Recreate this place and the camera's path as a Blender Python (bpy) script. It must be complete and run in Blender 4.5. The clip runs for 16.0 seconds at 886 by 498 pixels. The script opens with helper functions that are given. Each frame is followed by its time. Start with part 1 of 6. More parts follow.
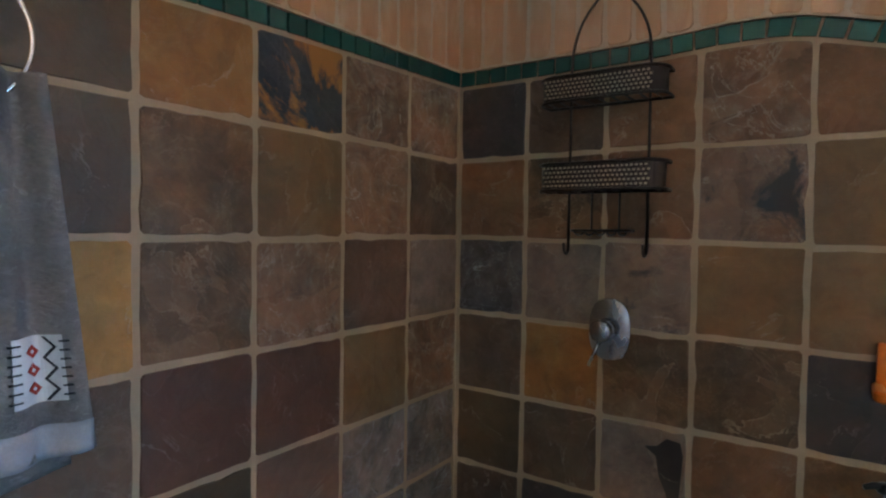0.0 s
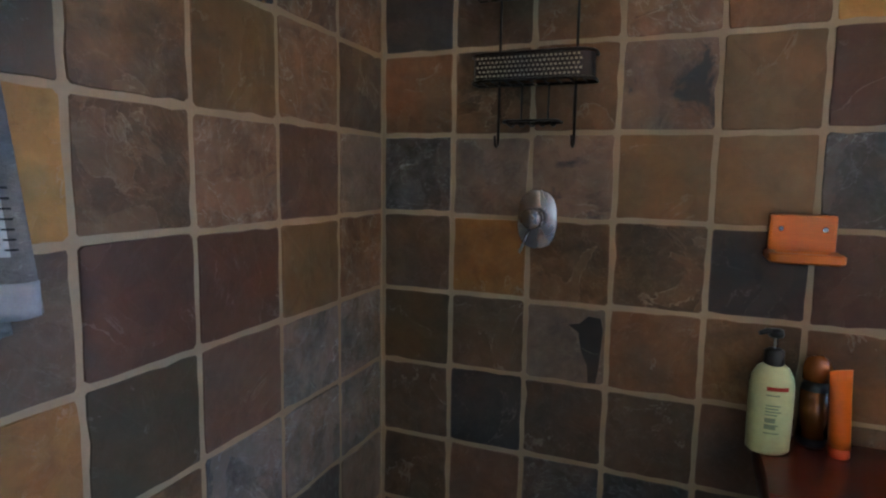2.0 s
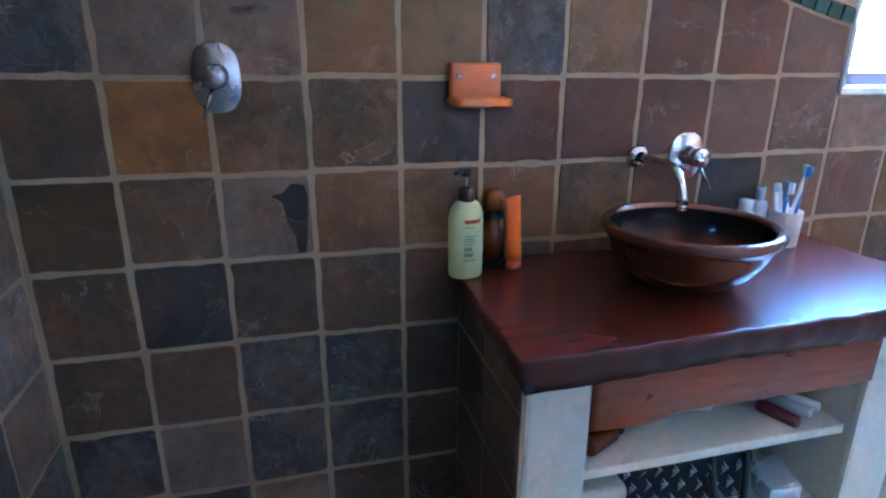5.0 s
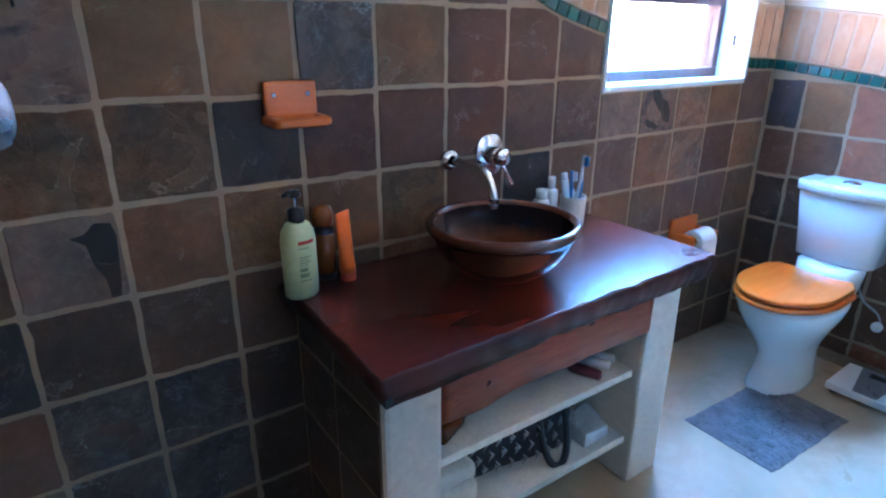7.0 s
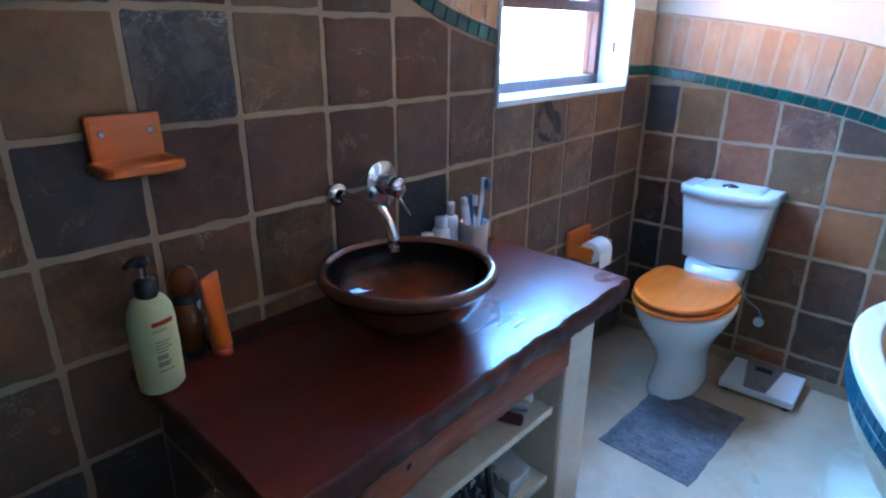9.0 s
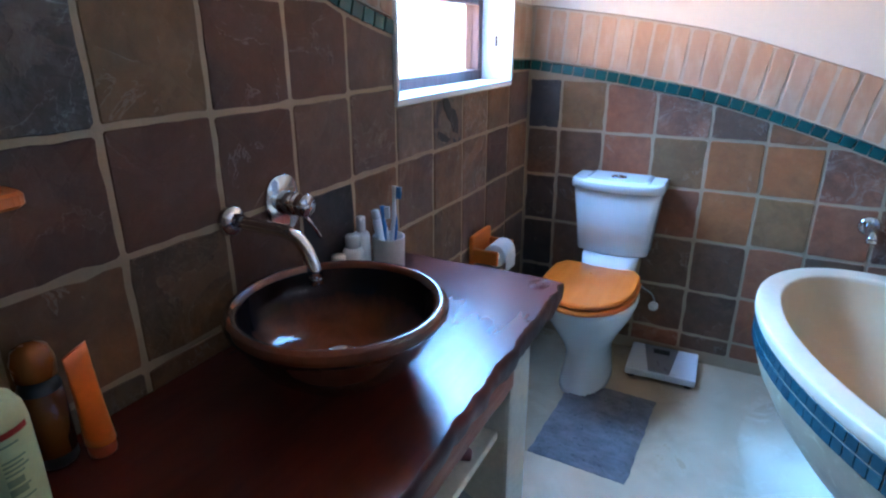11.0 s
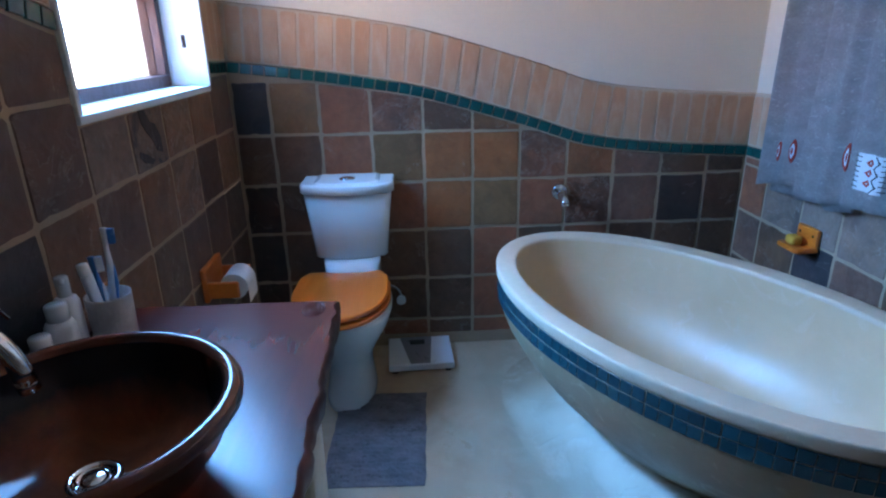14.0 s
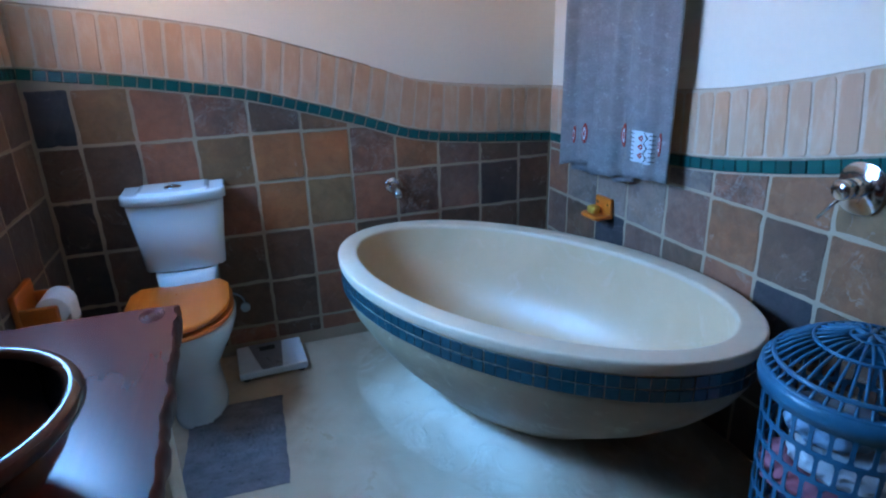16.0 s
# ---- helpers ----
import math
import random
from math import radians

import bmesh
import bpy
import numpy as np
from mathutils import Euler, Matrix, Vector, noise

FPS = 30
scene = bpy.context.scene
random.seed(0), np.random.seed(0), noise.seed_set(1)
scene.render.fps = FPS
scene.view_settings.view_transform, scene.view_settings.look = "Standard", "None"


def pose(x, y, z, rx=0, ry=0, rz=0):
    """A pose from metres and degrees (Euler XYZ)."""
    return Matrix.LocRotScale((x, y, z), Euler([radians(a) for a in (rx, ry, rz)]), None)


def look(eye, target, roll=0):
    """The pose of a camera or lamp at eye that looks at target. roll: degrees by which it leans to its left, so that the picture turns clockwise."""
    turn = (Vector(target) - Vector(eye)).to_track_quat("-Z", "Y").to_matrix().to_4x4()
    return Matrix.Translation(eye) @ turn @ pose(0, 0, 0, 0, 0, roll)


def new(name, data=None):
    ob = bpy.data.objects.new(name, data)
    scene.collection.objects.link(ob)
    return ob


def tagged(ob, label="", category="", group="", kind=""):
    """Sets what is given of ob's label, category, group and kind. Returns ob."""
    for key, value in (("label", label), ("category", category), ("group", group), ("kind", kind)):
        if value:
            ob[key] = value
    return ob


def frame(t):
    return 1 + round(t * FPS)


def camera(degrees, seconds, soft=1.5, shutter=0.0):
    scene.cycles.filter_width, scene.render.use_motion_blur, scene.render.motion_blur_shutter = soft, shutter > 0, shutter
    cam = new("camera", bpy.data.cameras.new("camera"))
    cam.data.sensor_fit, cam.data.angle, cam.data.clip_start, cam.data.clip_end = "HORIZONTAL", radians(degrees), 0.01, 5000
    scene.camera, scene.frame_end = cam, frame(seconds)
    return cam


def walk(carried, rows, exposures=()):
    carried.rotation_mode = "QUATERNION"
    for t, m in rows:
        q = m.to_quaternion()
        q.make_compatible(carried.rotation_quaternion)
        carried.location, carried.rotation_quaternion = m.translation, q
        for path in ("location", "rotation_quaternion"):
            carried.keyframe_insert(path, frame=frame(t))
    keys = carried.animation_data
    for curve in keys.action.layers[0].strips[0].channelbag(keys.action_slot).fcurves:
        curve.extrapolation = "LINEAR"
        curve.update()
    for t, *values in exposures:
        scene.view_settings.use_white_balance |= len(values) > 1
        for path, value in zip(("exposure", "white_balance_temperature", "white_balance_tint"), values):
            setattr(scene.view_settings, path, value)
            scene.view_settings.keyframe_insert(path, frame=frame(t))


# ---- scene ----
cam = camera(74.5, 16.0, soft=2.2)
PATH = [
    (0, (0.169, 0.066, 1.419), (-0.966, 1.711, 1.352), 0.9),
    (0.5, (0.145, 0.021, 1.398), (-0.874, 1.739, 1.314), 1.0),
    (1, (0.111, -0.01, 1.371), (-0.789, 1.772, 1.249), 1.0),
    (1.5, (0.083, -0.031, 1.339), (-0.731, 1.788, 1.171), 1.0),
    (2, (0.042, -0.01, 1.29), (-0.698, 1.832, 1.046), 0.9),
    (2.5, (0.012, 0.028, 1.253), (-0.671, 1.881, 0.934), 0.9),
    (3, (-0.031, 0.054, 1.23), (-0.563, 1.939, 0.826), 1.0),
    (3.5, (-0.072, 0.068, 1.206), (-0.424, 1.98, 0.735), 1.1),
    (4, (-0.123, 0.078, 1.211), (-0.186, 2.0, 0.663), 0.8),
    (4.5, (-0.144, 0.068, 1.213), (0.079, 1.969, 0.635), 0.6),
    (5, (-0.136, 0.058, 1.232), (0.341, 1.899, 0.612), 0.3),
    (7.5, (-0.211, 0.099, 1.332), (0.942, 1.58, 0.64), 0.3),
    (8, (-0.151, 0.178, 1.338), (1.075, 1.597, 0.643), 0.4),
    (8.5, (-0.111, 0.241, 1.352), (1.19, 1.589, 0.653), 0.3),
    (9, (-0.09, 0.297, 1.36), (1.29, 1.564, 0.661), 0.3),
    (11.5, (0.009, 0.609, 1.312), (1.738, 1.344, 0.626), -0.3),
    (12, (0.052, 0.664, 1.302), (1.835, 1.257, 0.618), -0.5),
    (12.5, (0.074, 0.693, 1.301), (1.896, 1.158, 0.619), -0.6),
    (13, (0.097, 0.709, 1.31), (1.955, 0.996, 0.626), -0.8),
    (13.5, (0.106, 0.719, 1.307), (1.984, 0.801, 0.624), -0.9),
    (14, (0.089, 0.721, 1.302), (1.966, 0.627, 0.619), -1.1),
    (14.5, (0.077, 0.721, 1.297), (1.943, 0.484, 0.616), -1.3),
    (15, (0.053, 0.722, 1.298), (1.895, 0.346, 0.616), -1.4),
    (15.5, (0.027, 0.722, 1.291), (1.841, 0.225, 0.611), -1.5),
    (16, (-0.01, 0.725, 1.284), (1.769, 0.112, 0.605), -1.7),
]
EXPOSURES = [(0.0, 1.36, 6600, 20), (3.5, 1.66, 5950, 20), (4.5, 1.76, 5300, 21), (5.0, 2.02, 4900, 22), (7.5, 1.48, 4880, 20), (9.0, 1.11, 5150, 22), (12.0, 0.7, 5550, 23), (13.5, 0.20, 5450, 23), (14.5, -0.06, 5450, 23), (16.0, 0.05, 5500, 22)]
walk(cam, [(t, look(eye, target, roll)) for t, eye, target, roll in PATH], EXPOSURES)

# ---- plan: the room's inner faces ----
XA, XC, YB, YD = -0.705, 2.42, 1.405, -0.66
CEIL = 2.45
WX0, WX1, WZ0, WZ1 = 1.35, 2.20, 1.155, 1.95      # window opening in the north wall
WIN_Y = YB + 0.15
COUNTER = 0.745

# ---- light ----
world = bpy.data.worlds.new("sky_world")
scene.world = world
world.use_nodes = True
wn = world.node_tree
sky = wn.nodes.new("ShaderNodeTexSky")
sky.sky_type = "NISHITA"
sky.sun_disc = False
sky.sun_elevation, sky.sun_rotation = radians(45), radians(10)
wn.links.new(sky.outputs[0], wn.nodes["Background"].inputs[0])
wn.nodes["Background"].inputs[1].default_value = 0.1


def area_lamp(name, eye, target, sx, sy, watts, colour):
    lamp = bpy.data.lights.new(name, "AREA")
    lamp.shape, lamp.size, lamp.size_y, lamp.energy, lamp.color = "RECTANGLE", sx, sy, watts, colour
    lamp.spread = radians(115)
    ob = new(name, lamp)
    ob.matrix_world = look(eye, target)
    return ob


# sky light coming in by the window's opening
area_lamp("window_daylight", (1.775, YB + 0.31, 1.56), (1.42, YB - 0.39, 0.92), 0.84, 0.78, 42.0, (0.23, 0.57, 1.0))
sun_lamp = bpy.data.lights.new("hazy_sun", "SUN")
sun_lamp.energy, sun_lamp.angle, sun_lamp.color = 5.0, radians(5.0), (0.12, 0.46, 1.0)
new("hazy_sun", sun_lamp).matrix_world = look((1.975, 2.7, 2.74), (1.775, 1.4, 1.3))

# ---- materials ----


def nodes_of(mat):
    mat.use_nodes = True
    nt = mat.node_tree
    return nt, nt.nodes["Principled BSDF"]


def mix_rgb(nt, fac, a, b, mode="MIX"):
    m = nt.nodes.new("ShaderNodeMix")
    m.data_type, m.blend_type = "RGBA", mode
    for socket, v in ((m.inputs[0], fac), (m.inputs[6], a), (m.inputs[7], b)):
        if isinstance(v, bpy.types.NodeSocket):
            nt.links.new(v, socket)
        elif isinstance(v, (int, float)):
            socket.default_value = v
        else:
            socket.default_value = (*v, 1)
    return m.outputs[2]


def noise_of(nt, vec, scale, detail=4.0, rough=0.55, warp=0.0):
    n = nt.nodes.new("ShaderNodeTexNoise")
    n.inputs["Scale"].default_value, n.inputs["Detail"].default_value = scale, detail
    n.inputs["Roughness"].default_value, n.inputs["Distortion"].default_value = rough, warp
    nt.links.new(vec, n.inputs["Vector"])
    return n.outputs["Fac"]


def ramp(nt, fac, lo, hi):
    r = nt.nodes.new("ShaderNodeMapRange")
    r.inputs[1].default_value, r.inputs[2].default_value = lo, hi
    nt.links.new(fac, r.inputs[0])
    return r.outputs[0]


def coords(nt, per_object=False, stretch=(1, 1, 1)):
    tc = nt.nodes.new("ShaderNodeTexCoord")
    out = tc.outputs["Object"]
    if stretch != (1, 1, 1):
        mp = nt.nodes.new("ShaderNodeMapping")
        mp.inputs["Scale"].default_value = stretch
        nt.links.new(out, mp.inputs[0])
        out = mp.outputs[0]
    if per_object:
        oi = nt.nodes.new("ShaderNodeObjectInfo")
        mul = nt.nodes.new("ShaderNodeMath")
        mul.operation = "MULTIPLY"
        mul.inputs[1].default_value = 37.0
        nt.links.new(oi.outputs["Random"], mul.inputs[0])
        add = nt.nodes.new("ShaderNodeVectorMath")
        nt.links.new(out, add.inputs[0])
        nt.links.new(mul.outputs[0], add.inputs[1])
        out = add.outputs[0]
    return out


def bump(nt, bsdf, height, strength, distance):
    b = nt.nodes.new("ShaderNodeBump")
    b.inputs["Strength"].default_value, b.inputs["Distance"].default_value = strength, distance
    nt.links.new(height, b.inputs["Height"])
    nt.links.new(b.outputs[0], bsdf.inputs["Normal"])


def surface(name, base, second, rough=0.5, big=3.0, fine=40.0, metal=0.0, relief=0.2, depth=0.002, per_object=False,
            grime=None, stretch=(1, 1, 1), coat=0.0, amount=1.0, vary=1.0, speck=1.0):
    """A mottled surface: two colours in broad patches, a fine grain, and relief."""
    mat = bpy.data.materials.new(name)
    nt, bsdf = nodes_of(mat)
    vec = coords(nt, per_object, stretch)
    plain = stretch == (1, 1, 1)
    broad = ramp(nt, noise_of(nt, vec, big, 5 if plain else 3, 0.6, 0.5 if plain else 0.0), 0.25, 0.75)
    grain = noise_of(nt, vec, fine, 6, 0.7)
    col = mix_rgb(nt, broad, base, second)
    if amount < 1.0:
        col = mix_rgb(nt, amount, base, col)
    col = mix_rgb(nt, ramp(nt, grain, 0.35, 0.9), col, tuple(c * (1 - 0.28 * speck) for c in base))
    if grime:
        spots = ramp(nt, noise_of(nt, vec, big * 2.3, 8, 0.65, 1.5), 0.58, 0.72)
        col = mix_rgb(nt, spots, col, grime)
    nt.links.new(col, bsdf.inputs["Base Color"])
    rr = nt.nodes.new("ShaderNodeMapRange")
    rr.inputs[3].default_value, rr.inputs[4].default_value = max(0.02, rough - 0.08 * vary), min(1.0, rough + 0.12 * vary)
    nt.links.new(broad, rr.inputs[0])
    nt.links.new(rr.outputs[0], bsdf.inputs["Roughness"])
    bsdf.inputs["Metallic"].default_value = metal
    bsdf.inputs["Coat Weight"].default_value = coat
    bsdf.inputs["Coat Roughness"].default_value = 0.12
    if relief:
        bump(nt, bsdf, grain, relief, depth)
    return mat


def times(nt, value, k):
    m = nt.nodes.new("ShaderNodeMath")
    m.operation = "MULTIPLY"
    m.inputs[1].default_value = k
    nt.links.new(value, m.inputs[0])
    return m.outputs[0]


def near(nt, value, centre, width):
    """1 where value lies close to centre: thin contour lines."""
    m = nt.nodes.new("ShaderNodeMath")
    m.operation = "COMPARE"
    m.inputs[1].default_value, m.inputs[2].default_value = centre, width
    nt.links.new(value, m.inputs[0])
    return m.outputs[0]


def slate(name, base, second, vein, veins=0.0, blot=None, rough=0.5, cleft=0.25):
    """Sealed natural slate: from evenly coloured (cleft 0) to split, flaked and mineral-stained (cleft 1)."""
    mat = bpy.data.materials.new(name)
    nt, bsdf = nodes_of(mat)
    vec = coords(nt, True)
    own = nt.nodes.new("ShaderNodeObjectInfo").outputs["Random"]
    cloud = ramp(nt, noise_of(nt, vec, 5.0, 6, 0.55, 0.7), 0.36, 0.64)
    col = mix_rgb(nt, cloud, base, second)
    # each tile has its own tone, and rusty or olive clouds
    tone = nt.nodes.new("ShaderNodeMapRange")
    tone.inputs[3].default_value, tone.inputs[4].default_value = 0.86, 1.12
    nt.links.new(own, tone.inputs[0])
    col = mix_rgb(nt, 1.0, col, tone.outputs[0], "MULTIPLY")
    rust = times(nt, ramp(nt, noise_of(nt, vec, 4.2, 6, 0.6, 0.8), 0.50, 0.74), 0.35 + 0.25 * cleft)
    col = mix_rgb(nt, rust, col, (base[0] * 1.3 + 0.03, base[1] * 0.98 + 0.008, base[2] * 0.72))
    dark = times(nt, ramp(nt, noise_of(nt, vec, 11.0, 9, 0.66, 0.9), 0.50, 0.72), 0.22 + 0.5 * cleft)
    col = mix_rgb(nt, dark, col, tuple(c * 0.38 for c in base))
    swing = 0.10 + 0.26 * cleft
    for size, warp in ((3.4, 0.5), (24.0, 0.6)):
        lum = nt.nodes.new("ShaderNodeMapRange")
        lum.inputs[1].default_value, lum.inputs[2].default_value = 0.3, 0.7
        lum.inputs[3].default_value, lum.inputs[4].default_value = 1 - swing, 1 + swing
        nt.links.new(noise_of(nt, vec, size, 8, 0.65, warp), lum.inputs[0])
        col = mix_rgb(nt, 1.0, col, lum.outputs[0], "MULTIPLY")
    # split layers: flat plates with paler broken rims
    layer = noise_of(nt, vec, 5.2, 8, 0.60, 0.9)
    plates = ramp(nt, layer, 0.545, 0.560)
    lower = ramp(nt, layer, 0.425, 0.440)
    pale = (base[0] * 1.15 + 0.045, base[1] * 1.15 + 0.030, base[2] * 1.15 + 0.022)
    col = mix_rgb(nt, times(nt, plates, 0.12 + 0.38 * cleft), col, pale)
    broken = times(nt, near(nt, layer, 0.552, 0.006), 1.0)
    gaps = ramp(nt, noise_of(nt, vec, 9.0, 4, 0.6), 0.50, 0.60)
    rim_ = nt.nodes.new("ShaderNodeMath")
    rim_.operation = "MULTIPLY"
    nt.links.new(broken, rim_.inputs[0])
    nt.links.new(gaps, rim_.inputs[1])
    col = mix_rgb(nt, times(nt, rim_.outputs[0], 0.15 + 0.55 * cleft), col, vein)
    if veins:
        line = near(nt, noise_of(nt, vec, 6.0, 6, 0.6, 1.6), 0.5, 0.006)
        col = mix_rgb(nt, times(nt, line, veins * 0.55), col, vein)
        chalk = ramp(nt, noise_of(nt, vec, 14.0, 10, 0.74, 1.6), 0.50, 0.78)
        col = mix_rgb(nt, times(nt, chalk, veins * 0.75), col, vein)
    if blot:
        col = mix_rgb(nt, ramp(nt, noise_of(nt, vec, 7.0, 6, 0.6, 0.6), 0.55, 0.62), col, blot)
    nt.links.new(col, bsdf.inputs["Base Color"])
    split = noise_of(nt, vec, 16.0, 8, 0.62, 2.0)
    rr = nt.nodes.new("ShaderNodeMapRange")
    rr.inputs[3].default_value, rr.inputs[4].default_value = rough - 0.1, rough + 0.2
    nt.links.new(split, rr.inputs[0])
    nt.links.new(rr.outputs[0], bsdf.inputs["Roughness"])
    bsdf.inputs["Specular IOR Level"].default_value = 0.4
    steps = nt.nodes.new("ShaderNodeMath")
    nt.links.new(plates, steps.inputs[0])
    nt.links.new(lower, steps.inputs[1])
    high = nt.nodes.new("ShaderNodeMath")
    high.operation = "MULTIPLY_ADD"
    high.inputs[1].default_value = 0.30
    nt.links.new(steps.outputs[0], high.inputs[0])
    nt.links.new(split, high.inputs[2])
    bump(nt, bsdf, high.outputs[0], 0.22 + 0.45 * cleft, 0.004)
    return mat


PALE = (0.42, 0.36, 0.30)
BLUISH = (0.36, 0.37, 0.38)
SLATE = {
    "r": slate("slate_rust", (0.205, 0.096, 0.043), (0.150, 0.075, 0.039), PALE, 0.12),
    "o": slate("slate_orange", (0.30, 0.132, 0.036), (0.20, 0.094, 0.034), PALE, 0.10),
    "y": slate("slate_yellow", (0.43, 0.220, 0.052), (0.32, 0.165, 0.048), PALE, 0.08),
    "g": slate("slate_olive", (0.200, 0.112, 0.050), (0.160, 0.092, 0.044), PALE, 0.05, cleft=0.1),
    "h": slate("slate_dark_olive", (0.098, 0.062, 0.033), (0.078, 0.050, 0.029), PALE, 0.04, cleft=0.1),
    "b": slate("slate_blue_black", (0.040, 0.034, 0.036), (0.058, 0.048, 0.046), PALE, 0.05, cleft=0.15),
    "p": slate("slate_purple_brown", (0.150, 0.080, 0.054), (0.120, 0.067, 0.047), PALE, 0.08, cleft=0.15),
    "n": slate("slate_grey_brown", (0.22, 0.150, 0.110), (0.165, 0.112, 0.088), PALE, 0.22, cleft=0.4),
    "u": slate("slate_umber", (0.066, 0.047, 0.042), (0.050, 0.037, 0.034), PALE, 0.0, cleft=0.05),
    "d": slate("slate_dark_brown", (0.125, 0.074, 0.044), (0.088, 0.056, 0.040), PALE, 0.14, cleft=0.3),
    "m": slate("slate_veined", (0.22, 0.112, 0.060), (0.155, 0.090, 0.058), PALE, 0.65, cleft=0.7),
    "k": slate("slate_red", (0.112, 0.047, 0.028), (0.092, 0.040, 0.025), PALE, 0.05, cleft=0.1),
    "x": slate("slate_split_rust", (0.170, 0.086, 0.038), (0.085, 0.052, 0.032), (0.36, 0.25, 0.16), 0.32, cleft=0.7),
    "v": slate("slate_split_grey", (0.190, 0.150, 0.125), (0.120, 0.108, 0.104), BLUISH, 0.62, cleft=1.0),
    "w": slate("slate_split_dark", (0.100, 0.078, 0.066), (0.062, 0.056, 0.056), BLUISH, 0.40, cleft=0.8),
    "t": slate("slate_blotched", (0.21, 0.125, 0.085), (0.15, 0.095, 0.07), PALE, 0.25, (0.04, 0.038, 0.042), cleft=0.4),
}
# warmer slate copies for east and south walls; their colour offsets the bluish window light
WARM = {
    "r": slate("warm_slate_rust", (0.27, 0.108, 0.042), (0.20, 0.085, 0.036), PALE, 0.10, rough=0.62),
    "o": slate("warm_slate_orange", (0.295, 0.105, 0.033), (0.23, 0.088, 0.030), PALE, 0.06, rough=0.62, cleft=0.15),
    "g": slate("warm_slate_olive", (0.215, 0.110, 0.043), (0.17, 0.090, 0.038), PALE, 0.05, rough=0.62, cleft=0.15),
    "k": slate("warm_slate_red", (0.275, 0.100, 0.046), (0.21, 0.080, 0.040), PALE, 0.06, rough=0.62, cleft=0.2),
    "m": slate("warm_slate_veined", (0.23, 0.096, 0.050), (0.14, 0.066, 0.042), PALE, 0.55, rough=0.62, cleft=0.75),
    "p": slate("warm_slate_plum", (0.185, 0.092, 0.058), (0.15, 0.075, 0.050), PALE, 0.15, rough=0.62, cleft=0.3),
    "d": slate("warm_slate_brown", (0.145, 0.072, 0.038), (0.105, 0.054, 0.032), PALE, 0.08, rough=0.62),
    "u": slate("warm_slate_umber", (0.070, 0.044, 0.034), (0.054, 0.036, 0.030), PALE, 0.0, rough=0.62, cleft=0.1),
    "t": slate("warm_slate_blotched", (0.23, 0.125, 0.075), (0.17, 0.098, 0.062), PALE, 0.25, (0.045, 0.038, 0.040), rough=0.62, cleft=0.4),
}
MORTAR = surface("pale_border_mortar", (0.59, 0.43, 0.30), (0.51, 0.365, 0.25), 0.85, 6, 120, relief=0.4, depth=0.002)
GROUT = surface("sandy_grout", (0.45, 0.325, 0.215), (0.34, 0.245, 0.16), 0.9, 5, 130, relief=0.5, depth=0.002)
PLASTER = surface("cream_plaster", (0.78, 0.66, 0.52), (0.74, 0.625, 0.49), 0.85, 1.6, 60, relief=0.04, depth=0.001, speck=0.25)
WHITE_PAINT = surface("white_paint", (0.80, 0.79, 0.77), (0.70, 0.69, 0.67), 0.65, 3, 90, relief=0.25, depth=0.001, speck=0.3)
PIER_PAINT = surface("cream_pier_plaster", (0.74, 0.71, 0.62), (0.66, 0.62, 0.53), 0.7, 4, 60, relief=0.4, depth=0.002, grime=(0.55, 0.50, 0.42))


def trowelled(name, base, second, pale, smooth_at=0.24, dull_at=0.46, relief_by=0.22, size=5.0):
    """Steel-trowelled cement: cloudy stains, long curved trowel sweeps, patchy polish."""
    mat = bpy.data.materials.new(name)
    nt, bsdf = nodes_of(mat)
    vec = coords(nt)
    broad = ramp(nt, noise_of(nt, vec, 2.0, 6, 0.6, 0.8), 0.30, 0.70)
    col = mix_rgb(nt, broad, base, second)
    sweep = nt.nodes.new("ShaderNodeTexWave")
    sweep.wave_type = "RINGS"
    for key, v in (("Scale", 0.9), ("Distortion", 7.0), ("Detail", 4.0), ("Detail Scale", 1.0), ("Detail Roughness", 0.62)):
        sweep.inputs[key].default_value = v
    nt.links.new(vec, sweep.inputs["Vector"])
    strokes = ramp(nt, sweep.outputs["Fac"], 0.55, 1.0)
    col = mix_rgb(nt, times(nt, strokes, 0.28), col, pale)
    worn = ramp(nt, noise_of(nt, vec, size, 10, 0.68, 0.8), 0.50, 0.68)
    col = mix_rgb(nt, times(nt, worn, 0.28), col, pale)
    dirt = ramp(nt, noise_of(nt, vec, 7.0, 9, 0.7, 0.6), 0.60, 0.78)
    col = mix_rgb(nt, times(nt, dirt, 0.5), col, tuple(c * 0.6 for c in second))
    nt.links.new(col, bsdf.inputs["Base Color"])
    rr = nt.nodes.new("ShaderNodeMapRange")
    rr.inputs[3].default_value, rr.inputs[4].default_value = dull_at, smooth_at
    nt.links.new(worn, rr.inputs[0])
    nt.links.new(rr.outputs[0], bsdf.inputs["Roughness"])
    bsdf.inputs["Coat Weight"].default_value, bsdf.inputs["Coat Roughness"].default_value = 0.25, 0.16
    relief = nt.nodes.new("ShaderNodeMath")
    nt.links.new(strokes, relief.inputs[0])
    nt.links.new(worn, relief.inputs[1])
    bump(nt, bsdf, relief.outputs[0], relief_by, 0.003)
    return mat


